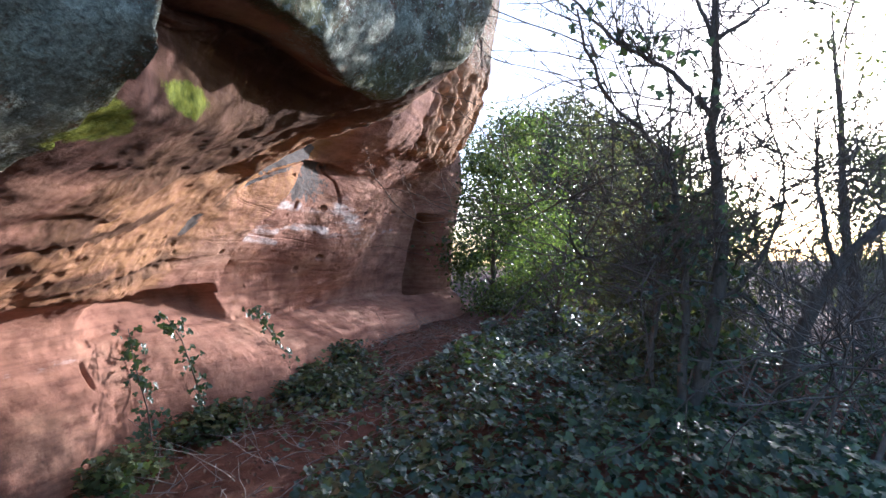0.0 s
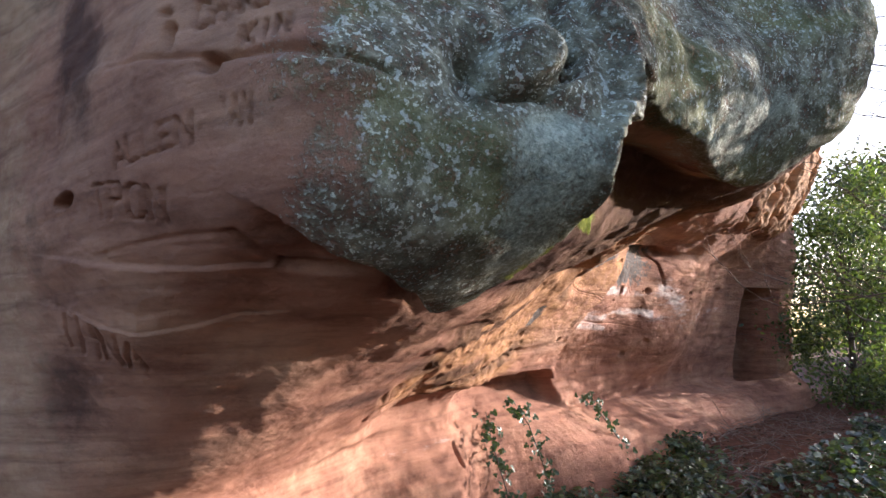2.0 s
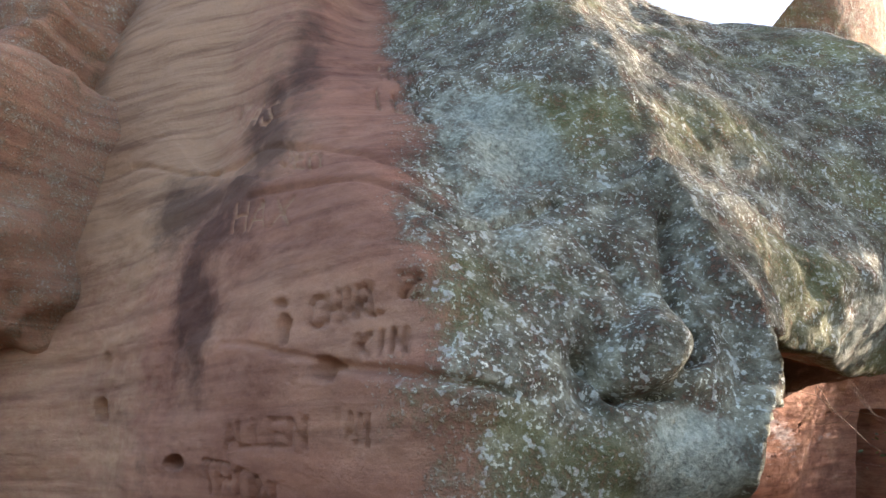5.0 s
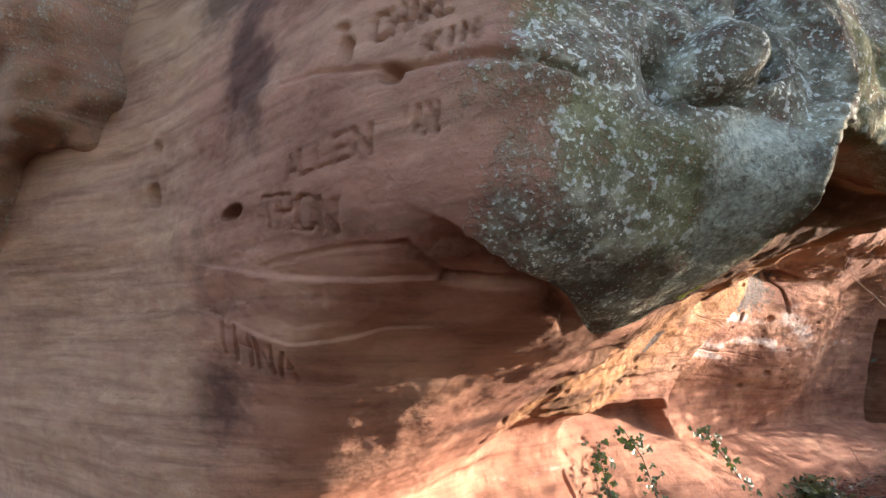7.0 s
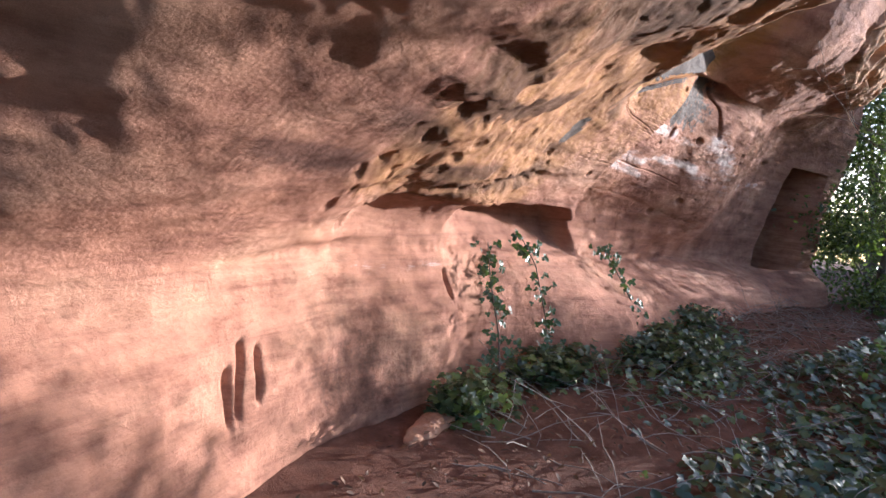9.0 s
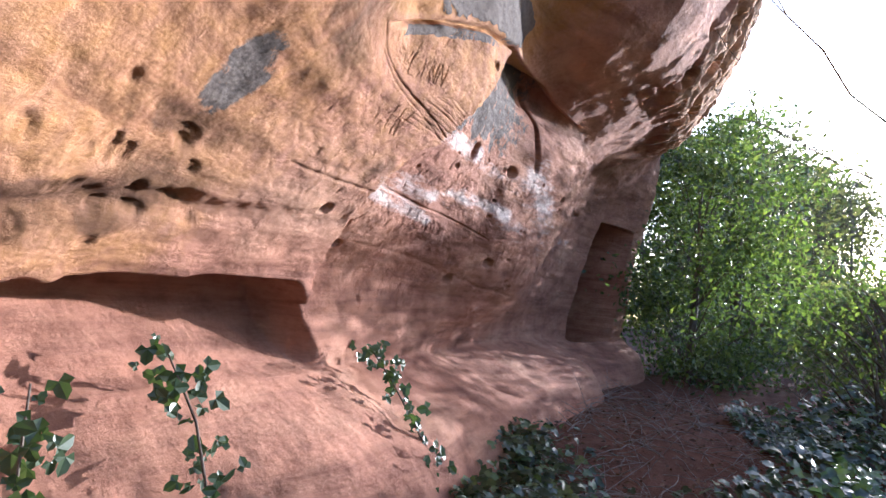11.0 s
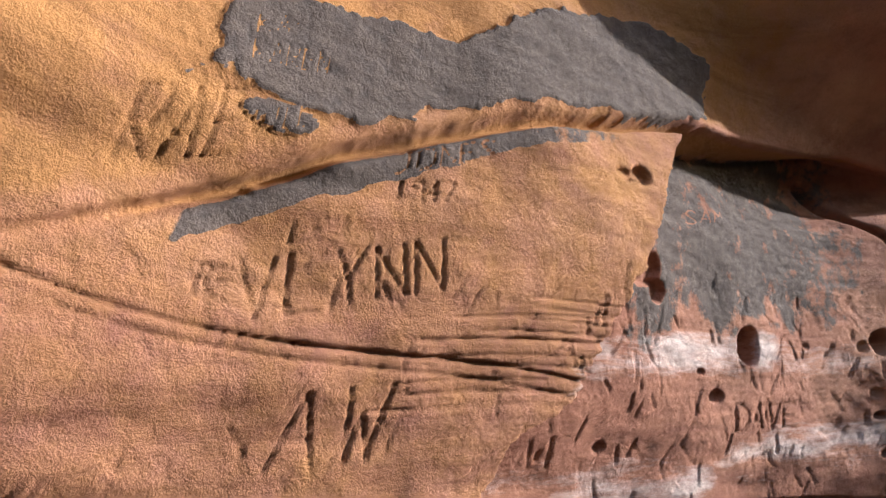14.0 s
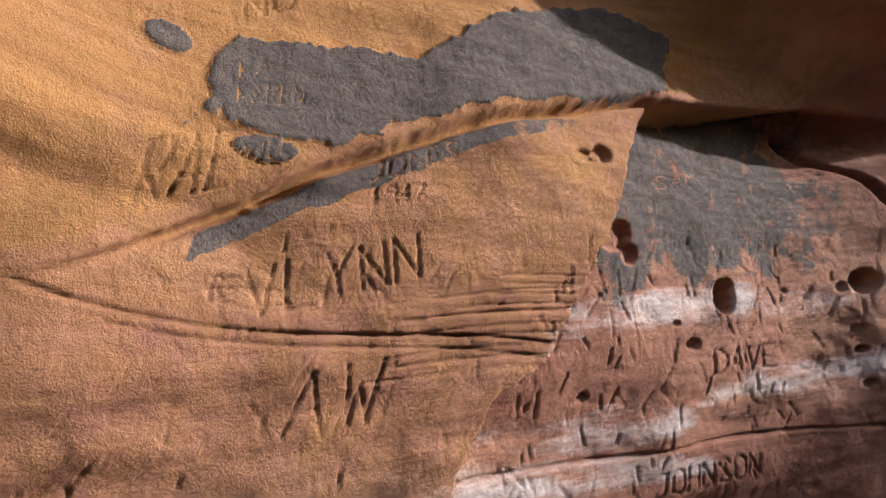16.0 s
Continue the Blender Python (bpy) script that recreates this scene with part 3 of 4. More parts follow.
for s0, v0, s1, v1, r, a in ((12.30, 2.53, 12.85, 2.59, 0.022, 0.75), (12.1, 2.23, 12.45, 2.165, 0.018, 0.8), (12.45, 2.165, 12.75, 2.14, 0.016, 0.75), (12.1, 2.27, 12.7, 2.28, 0.03, 0.6),
                             (12.9, 2.31, 13.6, 2.39, 0.022, 0.8), (13.0, 2.27, 13.9, 2.32, 0.05, 0.5), (13.6, 2.62, 14.4, 2.45, 0.09, 0.55), (13.1, 2.6, 13.8, 2.62, 0.04, 0.5),
                             (14.2, 2.3, 15.6, 2.3, 0.12, 0.42), (12.42, 2.55, 12.98, 2.615, 0.03, 0.85), (12.17, 2.165, 12.87, 2.085, 0.02, 0.9), (12.2, 2.22, 12.75, 2.25, 0.03, 0.7),
                             (13.1, 2.34, 13.65, 2.37, 0.035, 0.9), (13.8, 2.72, 14.2, 2.55, 0.07, 0.75), (13.75, 2.3, 16.4, 2.2, 0.08, 0.55), (12.6, 1.7, 14.6, 1.55, 0.03, 0.4), (9.0, 1.16, 11.2, 1.16, 0.03, 0.45), (13.0, 1.0, 16.5, 1.0, 0.15, 0.3)):
    k = np.clip(((SS - s0) * (s1 - s0) + (VV - v0) * (v1 - v0)) / ((s1 - s0) ** 2 + (v1 - v0) ** 2), 0, 1)
    d2 = np.hypot((SS - s0 - k * (s1 - s0)) * 0.6, VV - v0 - k * (v1 - v0) + 0.02 * wob)
    MASK["salt"] = np.maximum(MASK["salt"], 1.02 * a * (0.95 + 1.2 * streak) * np.exp(-((d2 / (2.5 * r)) ** 2)))
MASK["salt"] *= 1 - HOLE
MASK["crust"] = MASK["crust"] * (1 - HOLE)
# honeycombed outer edge of the far roof
comb = step(3.75, 3.95, VV) * step(5.0, 4.6, VV) * step(13.6, 14.2, SS) * step(17.8, 17.2, SS)
cell = np.abs(fbm(P, 2.4, 4, 61, (1.5, 1.5, 0.7)))
D += comb * (0.07 - 0.6 * np.clip(0.24 - cell, 0, 1)) + comb * 0.04 * fbm(P, 14, 4, 65)
MASK["ochre"] = np.maximum(MASK["ochre"], 0.6 * comb)
MASK["buff"] = np.maximum(MASK["buff"], 0.5 * comb)
P = P + N * D[..., None]


def grid_mesh(name, pts, masks, mat):
    ns, nv = pts.shape[:2]
    i = np.arange(ns * nv).reshape(ns, nv)
    quads = np.stack([i[:-1, :-1], i[1:, :-1], i[1:, 1:], i[:-1, 1:]], -1).reshape(-1, 4)
    me = bpy.data.meshes.new(name)
    me.vertices.add(ns * nv)
    me.vertices.foreach_set("co", pts.reshape(-1))
    me.loops.add(len(quads) * 4)
    me.loops.foreach_set("vertex_index", quads.reshape(-1).astype(np.int32))
    me.polygons.add(len(quads))
    me.polygons.foreach_set("loop_start", np.arange(len(quads), dtype=np.int32) * 4)
    me.polygons.foreach_set("use_smooth", np.ones(len(quads), bool))
    me.update(calc_edges=True)
    for k, a in masks.items():
        at = me.attributes.new(k, "FLOAT", "POINT")
        at.data.foreach_set("value", np.ascontiguousarray(a, np.float32).reshape(-1))
    me.materials.append(mat)
    return new(name, me)


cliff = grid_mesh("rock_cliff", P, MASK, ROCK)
tagged(cliff, "red sandstone outcrop with overhang, carved names and lichen", "rock face", kind="structure")


# ---- ground ----
def ground_z(x, y):
    x, y = np.asarray(x, float), np.asarray(y, float)
    z = 0.1 * step(2, 4, y) + 0.3 * step(4, 8, y)
    z = z - 0.12 * np.clip(x - 2, 0, 40) * step(2, 6, x) * step(60, 10, x)
    return z


gx = np.concatenate([np.linspace(-60, -6, 12), np.linspace(-5, 6, 180), np.linspace(6.5, 80, 40)])
gy = np.concatenate([np.linspace(-60, -5, 12), np.linspace(-4, 14, 240), np.linspace(14.5, 120, 40)])
GX, GY = np.meshgrid(gx, gy, indexing="ij")
G = np.stack([GX, GY, np.zeros_like(GX)], -1)
G[..., 2] = ground_z(GX, GY) + 0.04 * fbm(G, 1.2, 4, 5) + 0.012 * fbm(G, 9, 3, 6)
m, n, l, b = material("soil", 0.95, 0.15)
soil = ramp(n, l, noise_node(n, l, 9, 8, 0.7), [(0.3, (0.085, 0.042, 0.028)), (0.55, (0.15, 0.075, 0.05)), (0.75, (0.22, 0.12, 0.08))])
l.new(soil, b.inputs["Base Color"])
bump(n, l, b, noise_node(n, l, 60, 8, 0.75), 0.8, 0.02)
SOIL = m
ground = grid_mesh("ground", G, {}, SOIL)
tagged(ground, "bare red sandy soil with leaf litter", "ground", kind="structure")


# ---- plants: shared makers ----
class Build:
    """Gathers vertices and faces for one mesh."""
    def __init__(self):
        self.v, self.f = [], []

    def tube(self, pts, radii, sides=6):
        base = len(self.v)
        for k, (p, r) in enumerate(zip(pts, radii)):
            d = (Vector(pts[min(k + 1, len(pts) - 1)]) - Vector(pts[max(k - 1, 0)])).normalized()
            a = d.orthogonal().normalized()
            b = d.cross(a)
            for j in range(sides):
                t = 2 * math.pi * j / sides
                self.v.append(tuple(Vector(p) + (a * math.cos(t) + b * math.sin(t)) * r))
        for k in range(len(pts) - 1):
            for j in range(sides):
                q = base + k * sides
                self.f.append((q + j, q + (j + 1) % sides, q + sides + (j + 1) % sides, q + sides + j))
        self.f.append(tuple(base + (len(pts) - 1) * sides + j for j in range(sides)))

    def leaf(self, p, normal, size, turn, shape):
        n = Vector(normal).normalized()
        a = n.orthogonal().normalized()
        b = n.cross(a)
        base = len(self.v)
        c, s = math.cos(turn), math.sin(turn)
        for x, y, z in shape:
            x, y = (x * c - y * s) * size, (x * s + y * c) * size
            self.v.append(tuple(Vector(p) + a * x + b * y + n * z * size))
        self.f += [(base, base + k, base + k + 1) for k in range(1, len(shape) - 1)]

    def object(self, name, mat, parent=None, label="", smooth=True):
        me = bpy.data.meshes.new(name)
        me.from_pydata(self.v, [], self.f)
        me.materials.append(mat)
        me.polygons.foreach_set("use_smooth", [smooth] * len(me.polygons))
        ob = new(name, me)
        if parent:
            ob.parent = parent
        return tagged(ob, label)


IVY = [(0, -0.1, 0), (0.3, -0.35, 0.05), (0.55, 0.0, -0.06), (0.3, 0.2, 0.08), (0.28, 0.5, 0.02), (0.0, 0.75, -0.1), (-0.28, 0.5, 0.02), (-0.3, 0.2, 0.08), (-0.55, 0.0, -0.06), (-0.3, -0.35, 0.05), (0, -0.1, 0)]
OVAL = [(0, -0.5, 0), (0.24, -0.1, 0.08), (0.2, 0.25, 0.05), (0, 0.55, -0.06), (-0.2, 0.25, 0.05), (-0.24, -0.1, 0.08)]


def leaf_material(name, dark, mid, light, rough=0.35, glow=0.3):
    m, n, l, b = material(name, rough, 0.5)
    geo = n.new("ShaderNodeNewGeometry")
    col = ramp(n, l, geo.outputs["Random Per Island"], [(0.0, dark), (0.6, mid), (1.0, light)])
    col = mix(n, l, 0.4, col, ramp(n, l, noise_node(n, l, 60, 4), [(0.3, (0.6, 0.6, 0.6)), (0.7, (1.3, 1.3, 1.3))]), "MULTIPLY")
    l.new(col, b.inputs["Base Color"])
    tr, mx = n.new("ShaderNodeBsdfTranslucent"), n.new("ShaderNodeMixShader")
    l.new(mix(n, l, 1.0, col, (1.6, 1.9, 0.6), "MULTIPLY"), tr.inputs[0])
    mx.inputs[0].default_value = glow
    l.new(b.outputs[0], mx.inputs[1])
    l.new(tr.outputs[0], mx.inputs[2])
    l.new(mx.outputs[0], n["Material Output"].inputs[0])
    return m


IVY_LEAF = leaf_material("ivy_leaf", (0.025, 0.042, 0.02), (0.055, 0.085, 0.04), (0.13, 0.18, 0.07), 0.34, 0.2)
HOLLY_LEAF = leaf_material("holly_leaf", (0.04, 0.058, 0.024), (0.09, 0.12, 0.045), (0.18, 0.21, 0.075), 0.32, 0.4)
DULL_LEAF = leaf_material("dull_leaf", (0.05, 0.055, 0.04), (0.10, 0.10, 0.068), (0.17, 0.15, 0.10), 0.5, 0.42)
DRY_LEAF = leaf_material("dry_leaf", (0.05, 0.028, 0.018), (0.10, 0.055, 0.032), (0.19, 0.115, 0.07), 0.8, 0.1)


def bark_material(name, a, b2):
    m, n, l, b = material(name, 0.85, 0.2)
    l.new(ramp(n, l, noise_node(n, l, 22, 6, 0.7, (1, 1, 0.3)), [(0.3, a), (0.7, b2)]), b.inputs["Base Color"])
    bump(n, l, b, noise_node(n, l, 60, 5, 0.7, (1, 1, 0.25)), 0.7, 0.01)
    return m


BARK = bark_material("bark", (0.06, 0.05, 0.04), (0.17, 0.14, 0.11))
PALE_BARK = bark_material("pale_bark", (0.13, 0.11, 0.09), (0.34, 0.30, 0.26))


def wander(rnd, p, d, length, steps, bend, rise=0.0):
    """A crooked line from p along d."""
    p, d = Vector(p), Vector(d).normalized()
    pts = [p.copy()]
    for _ in range(steps):
        d = (d + Vector((rnd.gauss(0, bend), rnd.gauss(0, bend), rnd.gauss(0, bend) + rise))).normalized()
        p = p + d * (length / steps)
        pts.append(p.copy())
    return pts


def fade(r0, r1, n):
    return [r0 + (r1 - r0) * k / (n - 1) for k in range(n)]


def twigs(build, rnd, p, d, length, radius, level, count=4):
    pts = wander(rnd, p, d, length, 5, 0.16, 0.03)
    build.tube(pts, fade(radius, radius * 0.45, len(pts)), 5 if radius > 0.012 else 3)
    if level:
        for _ in range(count):
            k = rnd.randint(1, len(pts) - 1)
            side = Vector((rnd.gauss(0, 1), rnd.gauss(0, 1), rnd.gauss(0.25, 0.7)))
            twigs(build, rnd, pts[k], (pts[k] - pts[k - 1]).normalized() + side.normalized() * 0.9, length * rnd.uniform(0.4, 0.7), radius * 0.5, level - 1, count)
    return pts


# ---- ivy over the ground ----
rnd = random.Random(11)


def ivy_bed(name, label, n, place, size=(0.045, 0.085)):
    b = Build()
    for _ in range(n):
        q = place()
        if q is None:
            continue
        x, y, up = q
        tilt = Vector((rnd.gauss(0.1, 0.45), rnd.gauss(-0.25, 0.45), 1))
        b.leaf((x, y, float(ground_z(x, y)) + up), tilt, rnd.uniform(*size), rnd.uniform(0, 6.3), IVY)
    ob = b.object(name, IVY_LEAF)
    return tagged(ob, label, "ivy", kind="stuff")


def mound(x, y):
    h = 0.24 + 0.14 * math.sin(2.1 * x + 1.3 * y) + 0.09 * math.sin(5.3 * x - 3.1 * y + 1)
    return max(0.05, h)


def big_bed():
    x, y = rnd.uniform(-1.6, 4.6), rnd.uniform(1.6, 8.5)
    edge = float(np.interp(y, (1.6, 2.9, 3.4, 5.0, 8.0), (-1.5, -1.25, -0.9, -0.65, -0.2))) + 0.12 * math.sin(3 * y)
    if x < edge or (y > 6.5 and x < 0.4):
        return None
    near = min(1.0, (x - edge) / 0.7)
    if rnd.random() > 0.35 + 0.65 * near or (x > 2.6 and rnd.random() < 0.5):
        return None
    return x, y, mound(x, y) * near * rnd.uniform(0.35, 1.0) + 0.02


ivy_bed("ground_ivy", "dense dark green ivy carpet over the soil", 25000, big_bed)


def foot_bed():
    y = rnd.uniform(3.3, 6.8)
    x = np.interp(y, (3.3, 4.3, 5.3, 6.8), (-2.15, -2.05, -1.5, -1.3)) + abs(rnd.gauss(0, 0.16)) - 0.05
    if math.sin(6 * y) + rnd.gauss(0, 0.6) < 0.1:
        return None
    return x, y, rnd.uniform(0.0, 0.22)


ivy_bed("ground_ivy", "straggling ivy along the foot of the rock shelf", 4200, foot_bed, (0.035, 0.07))


first_leaf = Build()
first_leaf.leaf((0, 0, 0), (0, 0, 1), 1.0, 0.0, IVY)
STRAND_LEAF = bpy.data.meshes.new("leaf")
STRAND_LEAF.from_pydata(first_leaf.v, [], first_leaf.f)
STRAND_LEAF.materials.append(IVY_LEAF)


def ivy_strand(points, leaves, size=0.055):
    root = tagged(new("ivy_strand"), "ivy strand climbing over the rock shelf", "ivy", "strands on the shelf")
    root.location = points[0]
    st = Build()
    o = Vector(points[0])
    pts = [Vector(p) - o for p in points]
    st.tube(pts, fade(0.007, 0.003, len(pts)), 5)
    for _ in range(leaves):
        k = rnd.randint(0, len(pts) - 2)
        p = pts[k].lerp(pts[k + 1], rnd.random()) + Vector((rnd.gauss(0, 0.045), rnd.gauss(0, 0.045), rnd.gauss(0, 0.04)))
        turn = Vector((rnd.gauss(0.8, 0.4), rnd.gauss(-0.7, 0.4), rnd.gauss(0.4, 0.4))).to_track_quat("Z", "Y").to_matrix().to_4x4()
        one = new("leaf", STRAND_LEAF)
        one.parent = root
        k = size * rnd.uniform(0.5, 1.2)
        one.matrix_local = Matrix.Translation(p) @ turn @ pose(0, 0, 0, 0, 0, rnd.uniform(0, 360)) @ Matrix.Diagonal((k, k, k, 1))
    st.object("stem", BARK, root)


for pts, cnt in (([(-2.02, 3.9, 0.1), (-2.13, 4.0, 0.45), (-2.28, 4.1, 0.75), (-2.38, 4.2, 0.98)], 90),
                 ([(-1.9, 4.45, 0.1), (-2.0, 4.5, 0.5), (-2.15, 4.55, 0.85), (-2.3, 4.6, 1.02)], 80),
                 ([(-1.5, 5.55, 0.2), (-1.62, 5.6, 0.55), (-1.85, 5.65, 0.85), (-2.0, 5.7, 1.0)], 90)):
    ivy_strand(pts, cnt)



def side_bed():
    a, q = rnd.uniform(0, 6.3), abs(rnd.gauss(0, 0.5))
    return -1.15 + q * 0.55 * math.cos(a), 5.6 + q * 1.3 * math.sin(a), rnd.uniform(0.0, 0.2) * max(0.2, 1 - q * 0.7)


ivy_bed("ground_ivy", "patch of dusty ivy beside the rock shelf", 1800, side_bed, (0.035, 0.075))

# ---- litter and bare stems on the path ----
lit = Build()
for _ in range(5200):
    x, y = rnd.uniform(-2.2, 0.6), rnd.uniform(0.8, 9.5)
    lit.leaf((x, y, float(ground_z(x, y)) + rnd.uniform(0.015, 0.05)), (rnd.gauss(0, 0.4), rnd.gauss(0, 0.4), 1), rnd.uniform(0.015, 0.05), rnd.uniform(0, 6.3), OVAL)
tagged(lit.object("leaf_litter", DRY_LEAF), "dry brown leaf litter scattered on soil", "leaf litter", kind="stuff")
stk = Build()
for _ in range(700):
    y = rnd.uniform(3.0, 9.0)
    x = rnd.uniform(-1.9, 0.4) if y < 6 else rnd.uniform(-1.2, 0.8)
    a = rnd.uniform(0, 6.3)
    pts = wander(rnd, (x, y, float(ground_z(x, y)) + 0.02), (math.cos(a), math.sin(a), rnd.uniform(0, 0.5)), rnd.uniform(0.2, 0.7), 5, 0.15, -0.05)
    stk.tube(pts, fade(rnd.uniform(0.002, 0.005), 0.0015, len(pts)), 4)
tagged(stk.object("dead_stems", PALE_BARK), "tangle of pale dead bramble stems on soil", "dead stems", kind="stuff")

# ---- multi-stemmed tree in the ivy ----
def stem_tree(name, label, stems, leafy, seed, twig=3, group=""):
    r = random.Random(seed)
    root = tagged(new(name), label, "tree", group)
    o = Vector(stems[0][0][0])
    root.location = o
    for pts, r0, r1 in stems:
        b = Build()
        line = [Vector(p) - o for p in pts]
        fine = [Vector(q) for q in spline(np.arange(len(line)), np.array(line), np.linspace(0, len(line) - 1, len(line) * 4))]
        fine = [q + Vector((r.gauss(0, 0.012), r.gauss(0, 0.012), 0)) for q in fine]
        b.tube(fine, fade(r0, r1, len(fine)), 9)
        b.object("trunk" if r0 > 0.03 else "limb", BARK, root)
    tw = Build()
    for pts, r0, r1 in stems:
        line = [Vector(p) - o for p in pts]
        for _ in range(twig * len(line)):
            k = r.randint(max(0, len(line) // 3), len(line) - 2)
            p = line[k].lerp(line[k + 1], r.random())
            twigs(tw, r, p, (r.gauss(0, 1), r.gauss(0, 1), r.gauss(0.4, 0.6)), r.uniform(0.5, 1.3), 0.008, 2, 3)
    tagged(tw.object("twig_growth", BARK, root), kind="stuff")
    if leafy:
        lf = Build()
        for _ in range(leafy):
            pts = r.choice(stems[:4])[0]
            k = r.randint(0, min(2, len(pts) - 2))
            p = Vector(pts[k]).lerp(Vector(pts[k + 1]), r.random()) - o + Vector((r.gauss(0, 0.13), r.gauss(0, 0.13), r.gauss(0, 0.13)))
            lf.leaf(p, (r.gauss(0, 0.7), r.gauss(-0.6, 0.6), r.gauss(0.4, 0.5)), r.uniform(0.04, 0.085), r.uniform(0, 6.3), IVY)
        lf.object("ivy_leaves", IVY_LEAF, root, "glossy ivy climbing the stems")
    return root


stem_tree("ivy_clad_tree", "slender bare tree with ivy-clad lower stems", [
    ([(1.84, 4.6, 0.1), (1.98, 4.6, 0.7), (2.13, 4.6, 1.4), (2.1, 4.62, 2.0), (2.1, 4.65, 2.6), (2.15, 4.7, 3.3), (2.2, 4.8, 4.2), (2.1, 4.9, 5.5)], 0.065, 0.018),
    ([(1.70, 4.5, 0.1), (1.80, 4.5, 0.9), (1.74, 4.45, 1.6), (1.62, 4.4, 2.25), (1.15, 4.3, 2.7), (0.9, 4.2, 3.3)], 0.04, 0.008),
    ([(1.60, 4.6, 0.1), (1.56, 4.6, 0.7), (1.66, 4.6, 1.3), (1.75, 4.7, 1.9)], 0.035, 0.012),
    ([(2.1, 4.65, 2.6), (1.75, 4.6, 2.95), (1.3, 4.6, 3.22), (0.8, 4.5, 3.65)], 0.026, 0.008),
    ([(2.15, 4.7, 3.25), (2.5, 4.8, 3.5), (2.9, 4.9, 3.85)], 0.02, 0.006),
    ([(2.14, 4.7, 3.2), (2.0, 4.8, 3.7), (1.9, 4.8, 4.6)], 0.02, 0.006),
    ([(2.0, 4.6, 1.1), (2.3, 4.5, 1.35), (2.5, 4.4, 1.9), (2.4, 4.4, 2.6)], 0.02, 0.006),
], 620, 3, 9)
stem_tree("leaning_tree", "bare tree leaning over ivy with crooked limbs", [
    ([(2.7, 5.0, -0.1), (3.0, 5.0, 0.9), (3.5, 5.0, 1.6), (4.3, 5.2, 2.0), (5.2, 5.4, 2.3)], 0.07, 0.02),
    ([(3.3, 5.0, 1.3), (3.1, 4.9, 1.9), (3.0, 4.8, 2.6)], 0.03, 0.008),
    ([(2.9, 5.0, 0.7), (2.3, 4.7, 1.2), (1.6, 4.4, 1.35), (0.9, 4.2, 1.5)], 0.016, 0.004),
    ([(3.2, 5.0, 1.1), (2.4, 4.8, 1.5), (1.4, 4.6, 1.9), (0.6, 4.5, 1.95)], 0.014, 0.004),
], 0, 9, 8)
stem_tree("dead_branch", "pale dead branches leaning in ivy", [
    ([(2.3, 3.4, 0.1), (2.7, 3.5, 0.6), (3.1, 3.6, 1.1), (3.6, 3.8, 1.6)], 0.02, 0.005),
    ([(2.1, 3.8, 0.1), (2.6, 3.9, 0.75), (3.2, 4.0, 0.9)], 0.016, 0.005),
    ([(1.9, 3.2, 0.1), (2.1, 3.2, 0.7), (2.25, 3.3, 1.2)], 0.012, 0.004),
], 0, 10, 6)


# ---- leafy bushes and the wood behind ----
def leafy_tree(name, label, at, high, wide, low, leaves, mat, seed, size=0.07, group="", category="tree"):
    r = random.Random(seed)
    root = tagged(new(name), label, category, group)
    root.location = at
    tk, lf, bw = Build(), Build(), Build()
    pts = wander(r, (0, 0, -0.2), (0, 0, 1), high * 0.9 + 0.2, 7, 0.06)
    tk.tube(pts, fade(0.03 * high ** 0.7, 0.01, len(pts)), 8)
    hubs = []
    for _ in range(int(26 + wide * 16)):
        h = r.uniform(low, high)
        prof = math.sin(math.pi * min(1, max(0.05, (h - low) / (high - low) * 0.82 + 0.14))) ** 0.6
        a, q = r.uniform(0, 6.3), wide * prof * r.uniform(0.35, 1.0)
        hub = Vector((math.cos(a) * q, math.sin(a) * q, h))
        hubs.append(hub)
        k = min(len(pts) - 2, int(max(0, h - wide * 0.4) / high * (len(pts) - 1)))
        bw.tube([pts[k], pts[k].lerp(hub, 0.5) + Vector((0, 0, 0.06)), hub], (0.012, 0.008, 0.004), 4)
    for _ in range(leaves):
        hub = r.choice(hubs)
        s = wide * 0.16 + 0.05
        p = hub + Vector((r.gauss(0, s), r.gauss(0, s), r.gauss(0, s * 0.8)))
        lf.leaf(p, (r.gauss(0, 1), r.gauss(-0.3, 1), r.gauss(0.5, 0.8)), size * r.uniform(0.6, 1.3), r.uniform(0, 6.3), OVAL)
    tk.object("trunk", BARK, root)
    tagged(bw.object("twig_growth", BARK, root), kind="stuff")
    lf.object("crown", mat, root)
    return root


leafy_tree("holly_bush", "tall glossy green holly bush beside the doorway", (0.75, 11.0, 0.3), 3.1, 1.05, 0.1, 9000, HOLLY_LEAF, 21, 0.075, category="bush")
leafy_tree("holly_bush", "glossy green holly bush against the rock end", (1.7, 12.6, 0.2), 4.2, 1.2, 0.2, 8000, HOLLY_LEAF, 22, 0.08, category="bush")
leafy_tree("shrub", "thin green shrub with yellowing leaves", (1.35, 8.0, 0.25), 1.6, 0.7, 0.1, 1600, HOLLY_LEAF, 23, 0.05, category="bush")
leafy_tree("shrub", "small green shrub growing out of ivy", (3.3, 4.2, -0.1), 0.9, 0.8, 0.05, 1800, IVY_LEAF, 24, 0.05, category="bush")
leafy_tree("sapling", "tall sapling with sparse small leaves against the sky", (6.2, 8.5, -0.6), 7.0, 1.1, 2.0, 1500, DULL_LEAF, 25, 0.09, "saplings at the slope")
leafy_tree("sapling", "tall sapling with sparse small leaves against the sky", (7.3, 8.0, -0.7), 7.5, 1.2, 1.5, 1800, DULL_LEAF, 26, 0.09, "saplings at the slope")


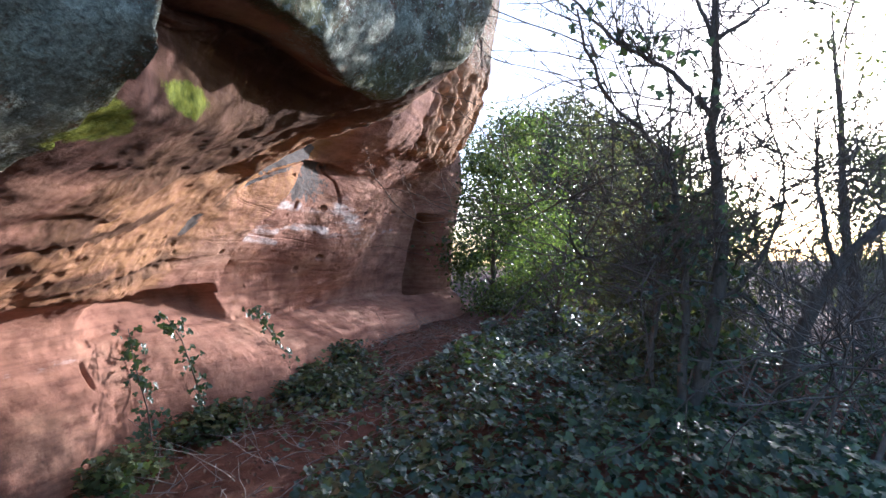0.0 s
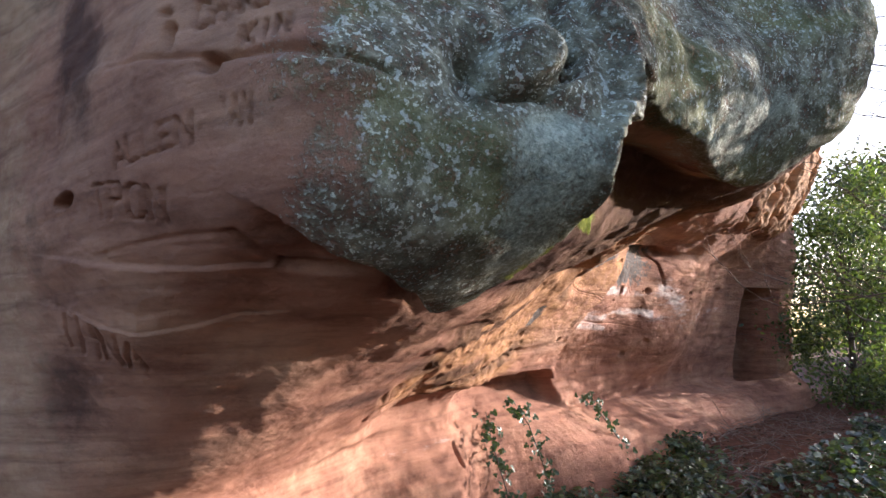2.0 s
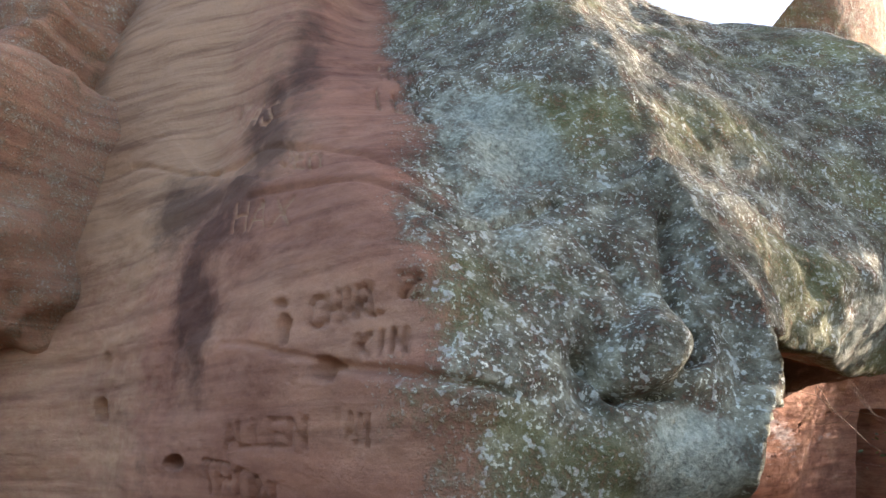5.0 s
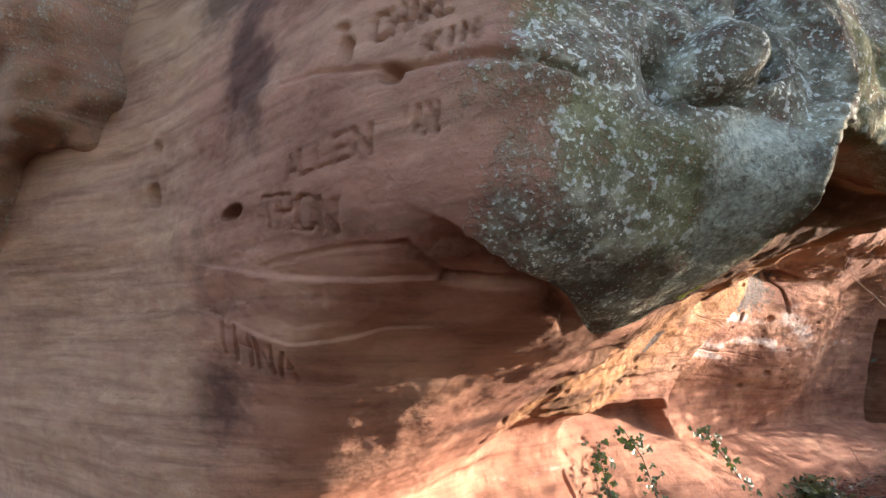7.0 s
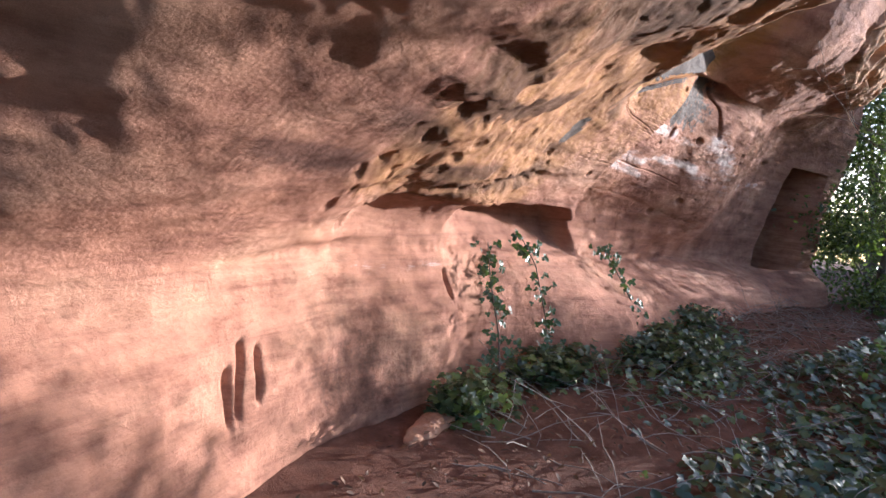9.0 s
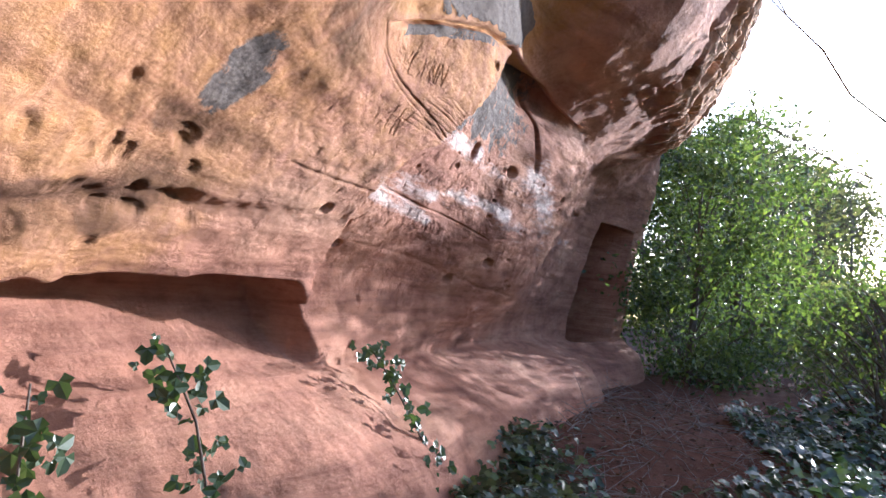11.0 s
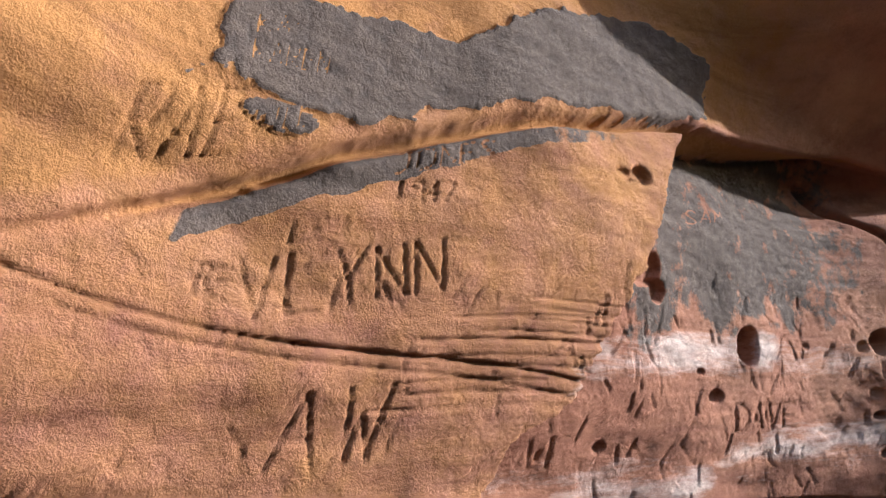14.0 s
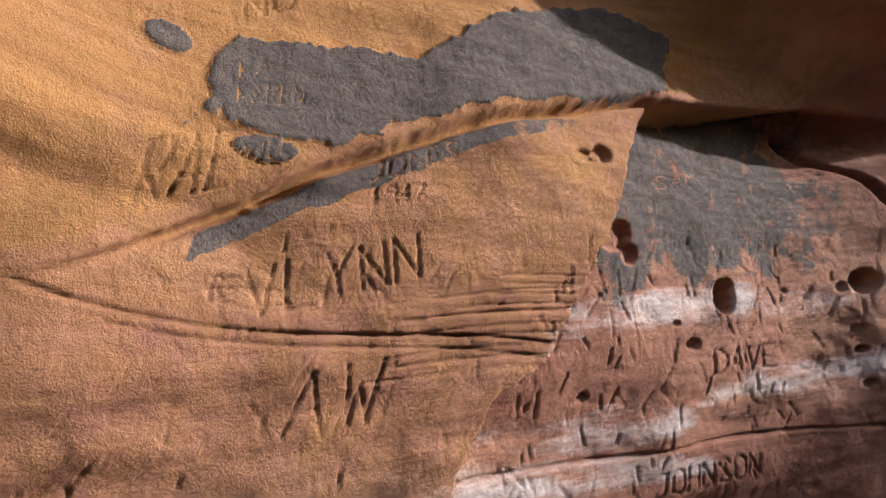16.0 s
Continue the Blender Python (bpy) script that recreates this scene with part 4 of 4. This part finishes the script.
def bare_tree(name, label, at, high, seed, group):
    r = random.Random(seed)
    root = tagged(new(name), label, "tree", group)
    root.location = at
    tk, tw = Build(), Build()
    pts = wander(r, (0, 0, -0.3), (r.gauss(0, 0.1), r.gauss(0, 0.1), 1), high, 8, 0.07, 0.05)
    tk.tube(pts, fade(0.028 * high ** 0.8, 0.015, len(pts)), 8)
    for k in range(2, len(pts)):
        for _ in range(4):
            twigs(tw, r, pts[k], (r.gauss(0, 1), r.gauss(0, 1), r.gauss(0.5, 0.4)), high * r.uniform(0.18, 0.34), 0.02, 3, 3)
    tk.object("trunk", BARK, root)
    tagged(tw.object("twig_growth", BARK, root), kind="stuff")
    return root


ever = leafy_tree("evergreen_tree", "dark evergreen tree in the wood below the rock", (4.0, 19.0, -1.0), 7.0, 2.3, 0.6, 7000, DULL_LEAF, 31, 0.16, "wood behind the rock")
bare = bare_tree("bare_tree", "bare winter tree in the wood below the rock", (7.5, 21.0, -0.9), 6.0, 32, "wood behind the rock")
bare2 = bare_tree("bare_tree", "bare winter tree in the wood below the rock", (4.6, 18.0, -0.5), 5.0, 33, "wood behind the rock")
place = random.Random(8)
for k in range(64):
    az = radians(place.uniform(3, 75))
    d = place.uniform(11, 42)
    x, y = d * math.sin(az) + 0.5, d * math.cos(az)
    sunny = -10.0 < x - 0.79 * y < -0.5
    if x < 2.2 or (sunny and d < 20):
        continue
    src = ever if place.random() < (0.0 if sunny else 0.5) else place.choice((bare, bare2))
    k2 = place.uniform(0.75, 1.05) * (1.0 if d < 22 else 1.25)
    if sunny:
        k2 = min(k2, (0.6 + 0.12 * d - float(ground_z(x, y))) / 8.0)
    copy_thing(src, Matrix.LocRotScale((x, y, float(ground_z(x, y)) - 0.1), Euler((0, 0, place.uniform(0, 6.3))), (k2, k2, k2 * place.uniform(0.8, 1.05))))
# evergreen scrub along the edge of the slope, added to keep low sun off the shelf
scrub = leafy_tree("shrub", "dull evergreen shrub added at the slope edge to shade the rock", (3.3, 11.0, 0.3), 1.5, 0.7, 0.05, 2800, DULL_LEAF, 41, 0.07, "scrub along the slope", "bush")
for x, y, k2 in ((3.5, 12.0, 1.1), (3.9, 13.2, 1.15), (4.2, 14.4, 1.2), (4.6, 15.7, 1.25), (5.0, 12.6, 1.1), (2.5, 6.7, 1.2), (3.2, 7.3, 1.3), (2.1, 6.1, 1.0)):
    copy_thing(scrub, Matrix.LocRotScale((x, y, float(ground_z(x, y)) - 0.1), Euler((0, 0, 7.7 * y)), (k2, k2, k2)))
# taller wood beyond the end of the rock
for x, y, k2, src in ((3.2, 23, 1.1, bare2), (4.6, 25, 1.15, ever), (6.0, 26, 1.45, bare), (7.2, 27.5, 1.2, ever), (8.6, 28.5, 1.55, bare), (9.6, 30, 1.25, ever), (11.2, 32, 1.6, bare), (12.6, 33.5, 1.3, ever), (2.6, 20, 1.2, bare2), (5.3, 22, 1.3, bare2)):
    copy_thing(src, Matrix.LocRotScale((x, y, float(ground_z(x, y)) - 0.1), Euler((0, 0, 3.1 * x)), (k2, k2, k2)))
# distant rise with scrub
far = Build()
for _ in range(16000):
    az, d = radians(place.uniform(-5, 100)), place.uniform(38, 60)
    h = place.random() ** 1.4 * (5.5 + 2 * math.sin(az * 9) + math.sin(az * 23))
    far.leaf((d * math.sin(az) + 1, d * math.cos(az), -4.5 + h * 1.05), (place.gauss(0, 1), place.gauss(-1, 1), place.gauss(0, 0.7)), place.uniform(0.35, 0.8), place.uniform(0, 6.3), OVAL)
tagged(far.object("far_wood", DULL_LEAF), "hazy mass of distant woodland", "woodland", kind="stuff")
# brushwood on the slope
br = Build()
for _ in range(300):
    x, y = place.uniform(1.6, 9), place.uniform(4.8, 15)
    tall = place.uniform(0.8, 2.4) if x - 0.8 * y > -2.5 else place.uniform(0.3, 0.6)
    twigs(br, place, (x, y, float(ground_z(x, y))), (place.gauss(0, 0.5), place.gauss(0, 0.5), 1), tall, 0.012, 2, 4)
tagged(br.object("brushwood", PALE_BARK), "thicket of bare stems on the slope", "thicket", kind="stuff")

# ---- loose rocks ----
def boulder(name, label, at, size, seed, masks, rough=0.12):
    me = bpy.data.meshes.new(name)
    bm = bmesh.new()
    bmesh.ops.create_icosphere(bm, subdivisions=6, radius=1)
    bm.to_mesh(me)
    bm.free()
    co = np.empty(len(me.vertices) * 3)
    me.vertices.foreach_get("co", co)
    co = co.reshape(-1, 3)
    co = np.sign(co) * np.abs(co) ** 0.62
    w = co * np.array(size)
    d = rough * fbm(w + seed, 1.6 / max(size) + 1, 4, seed) + 0.03 * fbm(w + seed, 9, 3, seed + 5) + 0.05 * fbm(w + seed, 3, 3, seed + 9, (0.3, 0.3, 4))
    ledge = value_noise(np.stack([w[:, 0] * 0.9 + seed, w[:, 1] * 0.9, w[:, 2] * 2.6 + 0.4 * d], -1), seed + 13)
    d = d + rough * 0.5 * np.tanh(4 * ledge) + rough * 0.12 * fbm(w + seed, 6, 4, seed + 17)
    w = w + co / np.linalg.norm(co, axis=1, keepdims=True) * d[:, None]
    me.vertices.foreach_set("co", w.reshape(-1))
    me.polygons.foreach_set("use_smooth", [True] * len(me.polygons))
    for k in MASK:
        a = me.attributes.new(k, "FLOAT", "POINT")
        a.data.foreach_set("value", np.full(len(me.vertices), masks.get(k, 0.0), np.float32))
    me.materials.append(ROCK)
    ob = new(name, me)
    ob.location = at
    return tagged(ob, label, "rock")


boulder("rock_buttress", "weathered sandstone buttress jutting out beside the carved face", (-4.15, 0.7, 3.35), (1.15, 0.6, 1.2), 3, {"lichen": 0.38, "buff": 0.6, "pale": 0.15}, 0.3)
boulder("rock_ridge", "pale worn ridge of bedrock in the path", (-2.12, 3.5, 0.06), (0.06, 0.5, 0.05), 5, {"salt": 0.3, "buff": 0.5}, 0.03)
